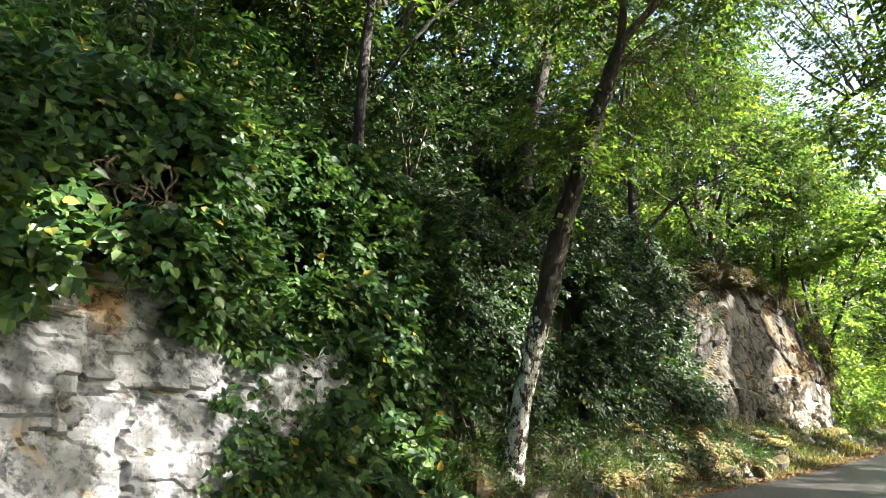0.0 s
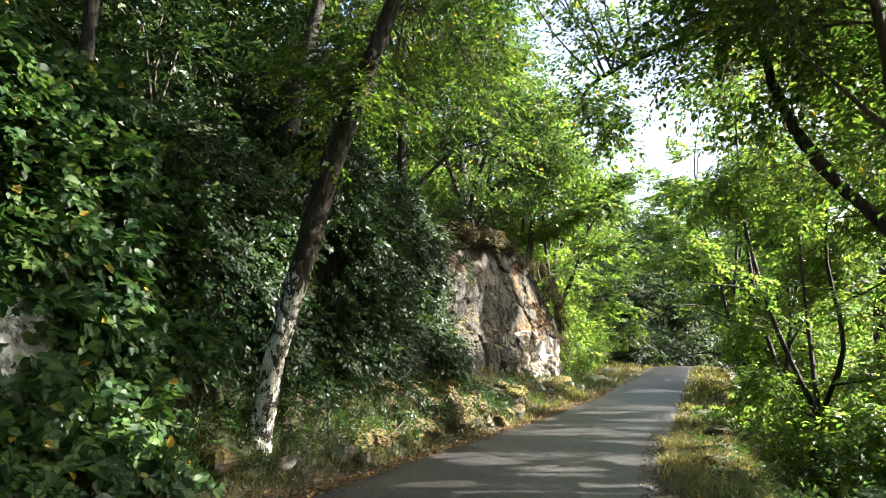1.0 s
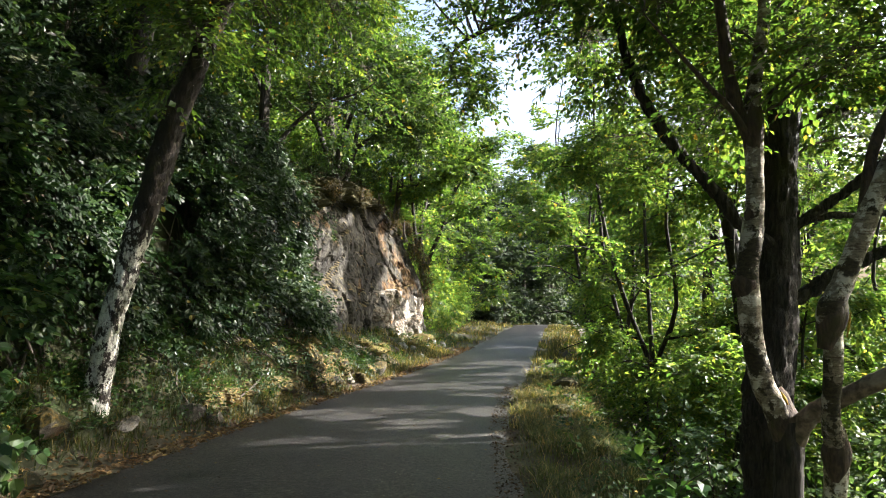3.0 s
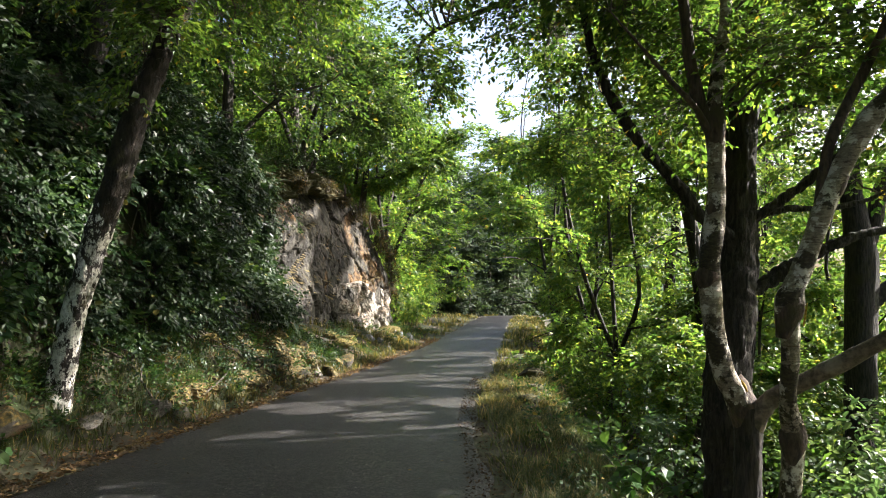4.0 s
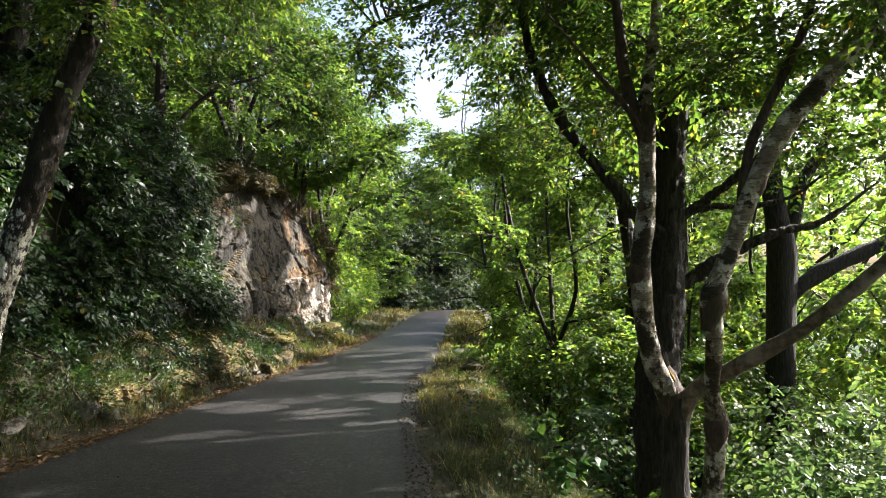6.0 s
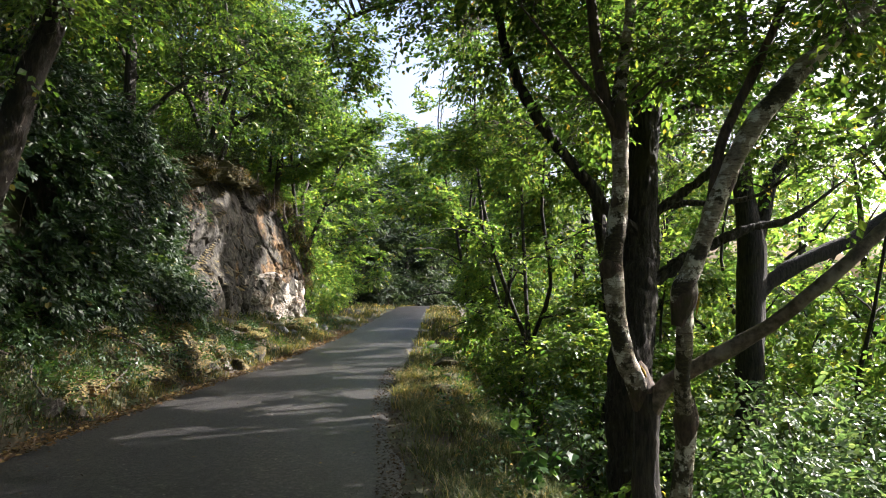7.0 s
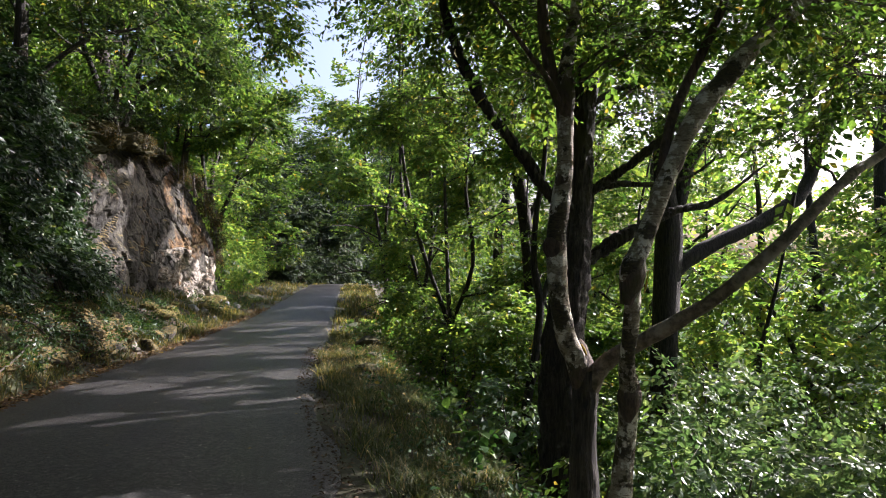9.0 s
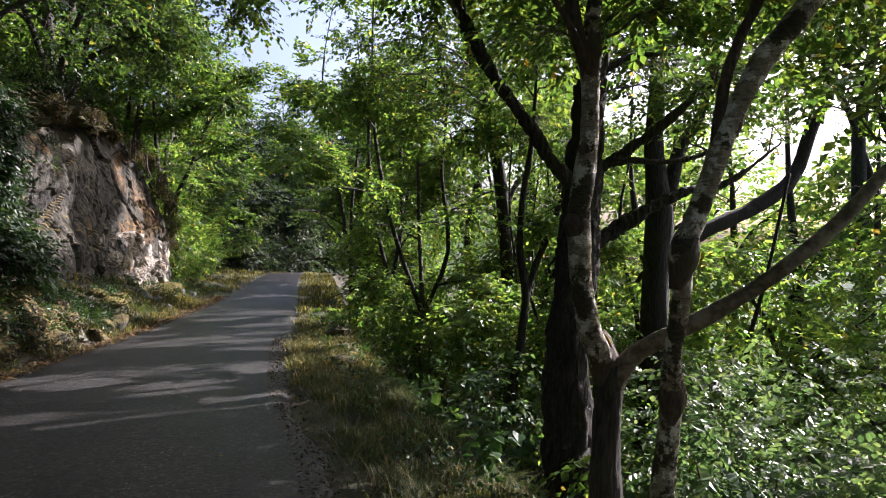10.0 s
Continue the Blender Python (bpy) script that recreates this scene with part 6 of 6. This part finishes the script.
for k in range(14):
    y = 4 + 14 * (k + rng.random()) / 14
    x = float(road_right(y)) + 6.0 + 2.0 * rng.random() + (3.2 if k % 2 else 0)
    shrub("bush", "leafy bush beside the lower track", x, y, ground_at(x, y) - 0.05, 1.3, 1.3, 2.2, LEAF_OAK, 840 + k, 220, 0.15, 9, 0.5, group=LOW, category="bush")
for k, (x, y, w, h) in enumerate([(3.2, 5.1, 0.8, 1.9), (4.2, 4.8, 1.0, 2.3), (3.9, 6.3, 1.0, 2.4), (5.2, 6.2, 1.2, 2.8), (5.3, 4.6, 1.1, 2.6), (2.9, 3.7, 0.6, 1.1), (6.4, 5.4, 1.2, 2.9)]):
    shrub("bush", "bush with glossy grey-green leaves catching the light", x, y, ground_at(x, y) - 0.05, w, w, h, LEAF_SILVER, 770 + k, 480, 0.075, 11, 0.36, "oval",
          group="glossy bushes below the tree", category="bush")


def broad_plant(x, y, seed, leaves=34, wide=0.34, high=0.42):
    """A low plant with stems that each carry broad leaves."""
    rng = np.random.default_rng(seed)
    root = new("broad_leaved_plant")
    root.location = (x, y, ground_at(x, y) - 0.02)
    tagged(root, "low plant with broad bright green leaves on the brim", "plant", "broad-leaved plants on the brim")
    b = np.array(root.location)
    tips = []
    for k in range(6):
        a = rng.random() * 6.28
        tip = np.array([math.cos(a) * wide * rng.uniform(0.4, 1), math.sin(a) * wide * rng.uniform(0.4, 1), high * rng.uniform(0.6, 1.1)])
        path = spline([(0, 0, 0), tip * [0.35, 0.35, 0.6], tip], 4)
        part("stem", tube(path, np.linspace(0.006, 0.003, len(path)), 5), TWIG, root)
        tips.append(path)
    p = np.array([tips[rng.integers(6)][rng.integers(3, 9)] for _ in range(leaves)]) + b
    w = np.stack([rng.normal(size=leaves), rng.normal(size=leaves), -0.25 + 0.25 * rng.normal(size=leaves)], 1)
    lone_leaves(root, BROAD_LEAF, p, w, np.array([0, 0, 1.0]) + rng.normal(size=(leaves, 3)) * 0.3, rng.uniform(0.6, 1.2, leaves))


for k, (x, y) in enumerate([(1.30, 5.5), (1.5, 5.9), (1.62, 6.5), (1.35, 6.9), (1.6, 7.5), (1.15, 5.0)]):
    broad_plant(x, y, 790 + k)
for k, (x, y, z) in enumerate([(-4.9, 13.8, 3.9), (-4.6, 15.2, 4.4), (-4.35, 16.6, 4.6), (-4.1, 17.8, 4.6)]):
    shrub("bush", "dry straggly bush on top of the outcrop", x, y, z, 0.6, 0.8, 0.6, LEAF_DARK, 800 + k, 150, 0.06, 9, 0.26, group="bushes on the outcrop", category="bush")
for k, (x, y, z, h) in enumerate([(-3.95, 15.2, 3.9, 0.5), (-3.75, 16.8, 4.0, 0.5), (-3.6, 18.2, 4.0, 0.7), (-3.3, 18.9, 3.7, 0.7), (-3.05, 19.5, 3.3, 0.7), (-2.8, 20.1, 2.8, 0.7), (-2.65, 20.6, 2.35, 0.75), (-2.6, 21.0, 1.8, 0.8), (-2.75, 21.4, 1.2, 0.8)]):
    shrub("bush", "dark ragged moss and ivy draped over the edge of the outcrop", x, y, z, 0.22, 0.42, h, IVY_BROWN, 880 + k, 190, 0.04, 9, 0.16, droop=0.8, group="growth along the outcrop's edge", category="ivy", gap=-0.2)
rng = np.random.default_rng(91)
for k in range(22):
    y = 8.2 + 12.0 * rng.random()
    d = 0.45 + 0.75 * rng.random() + (0.3 if y > 14 else 0.0)
    stone(float(road_left(y)) - d, y, 0.25 + 0.35 * rng.random(), 900 + k, 0.5, MOSS_GOLD, "cushion of golden moss on the bank", "moss cushions on the bank", 0.35, "moss_cushion")
# valley woods, too many to count
rng = np.random.default_rng(79)
n = 2800
vy, ve = rng.uniform(0, 80, n), 11.0 + 65 * rng.random(n) ** 2.2
vx = road_right(vy) + ve
vp = np.stack([vx, vy, land(vx, vy) + rng.uniform(0.3, 4.2, n) * (0.6 + 0.4 * vnoise(np.stack([vx * 0.3, vy * 0.3, 0 * vx], 1), 5))], 1)
v, f = strewn(rng, spray_shapes(rng, "plain", 8, 0.34, 1.3), vp, rng.normal(size=(n, 3)) * [1, 1, 0.4], np.array([0, 0, 1.0]) + rng.normal(size=(n, 3)) * 0.5, rng.uniform(0.7, 1.3, n))
tagged(part("valley_scrub", (v, f), LEAF_OAK, flat=True), "sunlit scrub filling the valley below", "scrub", kind="stuff")

n = 2200
vy, ve = -20 + 420 * rng.random(n), 55 + 260 * rng.random(n) ** 1.4
vx = road_right(np.minimum(vy, 45)) + ve
vp = np.stack([vx, vy, land(vx, vy) + rng.uniform(0.5, 6, n)], 1)
v, f = strewn(rng, spray_shapes(rng, "plain", 8, 1.0, 4.0), vp, rng.normal(size=(n, 3)) * [1, 1, 0.3], np.array([0, 0, 1.0]) + rng.normal(size=(n, 3)) * 0.5, rng.uniform(0.7, 1.3, n))
tagged(part("valley_woods", (v, f), LEAF_FAR_HAZED, flat=True), "distant woods on the valley floor", "woods", kind="stuff")
n = 2700
vy, ve = 14 + 90 * rng.random(n) ** 1.3, 5.0 + 40 * rng.random(n) ** 1.7
vx = road_left(vy) - ve
vp = np.stack([vx, vy, land(vx, vy) + rng.uniform(0.2, 4.5, n) * (0.6 + 0.4 * vnoise(np.stack([vx * 0.3, vy * 0.3, 0 * vx], 1), 6))], 1)
v, f = strewn(rng, spray_shapes(rng, "plain", 8, 0.32, 1.2), vp, rng.normal(size=(n, 3)) * [1, 1, 0.4], np.array([0, 0, 1.0]) + rng.normal(size=(n, 3)) * 0.5, rng.uniform(0.7, 1.3, n))
tagged(part("hillside_scrub", (v, f), LEAF_OAK, flat=True), "thick green scrub over the hillside", "scrub", kind="stuff")

# ---------------------------------------------------------------- grass, fallen leaves and grit
def blades(rng, p, tall, lean=0.5, width=0.006):
    """Grass blades at the points: bent strips of three faces."""
    n = len(p)
    h = tall * rng.uniform(0.5, 1.25, n)
    a = rng.uniform(0, 2 * math.pi, n)
    side = np.stack([np.cos(a), np.sin(a), 0 * a], 1)
    out = np.stack([-np.sin(a), np.cos(a), 0 * a], 1) * (lean * h * rng.uniform(0.2, 1.3, n))[:, None]
    up = np.array([0, 0, 1.0]) * h[:, None]
    w = width * rng.uniform(0.7, 1.5, n)[:, None] * side
    q = [p - w, p + w, p + 0.25 * out + 0.5 * up - 0.8 * w, p + 0.25 * out + 0.5 * up + 0.8 * w, p + 0.65 * out + 0.85 * up - 0.5 * w, p + 0.65 * out + 0.85 * up + 0.5 * w, p + 1.15 * out + 0.95 * up]
    v = np.stack(q, 1).reshape(-1, 3)
    o = (np.arange(n) * 7)[:, None]
    return v, [np.concatenate([o + [[0, 1, 3, 2]], o + [[2, 3, 5, 4]]]), o + [[4, 5, 6]]]


def tufted(rng, n, tufts, yr, dist, side, spread_by=0.07):
    """Points in tufts along a verge; dist: a function of random numbers that gives the distance from the road."""
    ty = rng.uniform(*yr, tufts)
    td = dist(rng.random(tufts))
    k = rng.integers(0, tufts, n)
    y = ty[k] + rng.normal(size=n) * spread_by
    d = np.maximum(td[k] + rng.normal(size=n) * spread_by, 0.02)
    x = road_right(y) + d if side > 0 else road_left(y) - d
    return np.stack([x, y, land(x, y) - 0.01], 1)


rng = np.random.default_rng(80)
tagged(part("verge_grass", blades(rng, tufted(rng, 9000, 440, (8, 14), lambda u: 0.10 + 1.4 * u, 1), 0.12, 1.7, 0.0045), GRASS_DRY), "long half-dry grass on the brim of the verge", "grass", kind="stuff")
tagged(part("verge_grass", blades(rng, tufted(rng, 6000, 420, (13, 45), lambda u: 0.06 + 1.9 * u, 1, 0.12), 0.19, 0.9, 0.009), GRASS_DRY), "long half-dry grass along the far verge", "grass", kind="stuff")
tagged(part("verge_grass", blades(rng, tufted(rng, 15000, 520, (2.2, 8.5), lambda u: 0.16 + 1.05 * u ** 0.8, 1, 0.085), 0.12, 1.3, 0.0032), GRASS), "short matted grass on the near verge", "grass", kind="stuff")
tagged(part("bank_grass", blades(rng, tufted(rng, 5200, 300, (4, 10), lambda u: 0.25 + 0.8 * u, -1), 0.13, 1.0, 0.0045), GRASS), "green grass and weeds on the bank", "grass", kind="stuff")
tagged(part("bank_grass", blades(rng, tufted(rng, 4200, 260, (7.5, 20), lambda u: 0.12 + 1.0 * u, -1, 0.09), 0.15, 1.1, 0.005), GRASS_DRY), "golden dry grass and moss on the sunlit bank", "grass", kind="stuff")
tagged(part("bank_grass", blades(rng, tufted(rng, 6000, 420, (12, 48), lambda u: 0.15 + 2.2 * u, -1, 0.12), 0.18, 0.9, 0.009), GRASS_DRY), "pale dry grass before the rock outcrop", "grass", kind="stuff")

# weeds: leafy sprigs among the grass of both verges
wp = np.concatenate([tufted(rng, 3400, 260, (4, 14), lambda u: 0.4 + 0.9 * u, -1, 0.09), tufted(rng, 400, 60, (4, 14), lambda u: 0.5 + 0.9 * u, 1, 0.09), tufted(rng, 900, 120, (13, 24), lambda u: 0.4 + 1.2 * u, -1, 0.12)])
wp[:, 2] += rng.uniform(0.02, 0.22, len(wp))
v, f = strewn(rng, spray_shapes(rng, "plain", 6, 0.05, 0.14), wp, rng.normal(size=(len(wp), 3)) * [1, 1, 0.5] + [0, 0, 0.5], np.array([0, 0, 1.0]) + rng.normal(size=(len(wp), 3)) * 0.5, rng.uniform(0.7, 1.4, len(wp)))
tagged(part("weeds", (v, f), LEAF_CLIMBER, flat=True), "low green weeds among the verge grass", "weeds", kind="stuff")

n = 10500
fy = 2 + 20 * rng.random(n) ** 1.5
fd = -0.22 + np.abs(rng.normal(size=n)) * 0.55
fx = road_left(fy) - fd
fz = np.where(fd > 0.0, land(fx, fy), road_z(fy) + 0.03) + 0.012
v, f = strewn(rng, [leaf_shape("plain")], np.stack([fx, fy, fz], 1), rng.normal(size=(n, 3)) * [1, 1, 0.25], np.array([0, 0, 1.0]) + rng.normal(size=(n, 3)) * 0.35, rng.uniform(0.03, 0.07, n))
tagged(part("fallen_leaves", (v, f), LITTER, flat=True), "brown fallen leaves along the edge of the lane", "leaves", kind="stuff")
n = 2600
fy = rng.uniform(2.2, 12, n)
fd = -0.22 + np.abs(rng.normal(size=n)) * 0.33
fx = road_right(fy) + fd
fz = np.where(fd > 0.0, land(fx, fy), road_z(fy) + 0.03) + 0.012
v, f = strewn(rng, [leaf_shape("plain")], np.stack([fx, fy, fz], 1), rng.normal(size=(n, 3)) * [1, 1, 0.25], np.array([0, 0, 1.0]) + rng.normal(size=(n, 3)) * 0.35, rng.uniform(0.02, 0.045, n))
tagged(part("fallen_leaves", (v, f), LITTER_DARK, flat=True), "brown fallen leaves on the dirt beside the verge", "leaves", kind="stuff")
n = 900
fy = rng.uniform(3, 26, n)
u = rng.random(n)
fx = road_left(fy) * (1 - u) + road_right(fy) * u
v, f = strewn(rng, [leaf_shape("plain")], np.stack([fx, fy, road_z(fy) + 0.05], 1), rng.normal(size=(n, 3)) * [1, 1, 0.1], np.array([0, 0, 1.0]) + rng.normal(size=(n, 3)) * 0.12, rng.uniform(0.012, 0.04, n))
tagged(part("road_litter", (v, f), LITTER, flat=True), "scattered leaf scraps and grit on the asphalt", "leaves", kind="stuff")
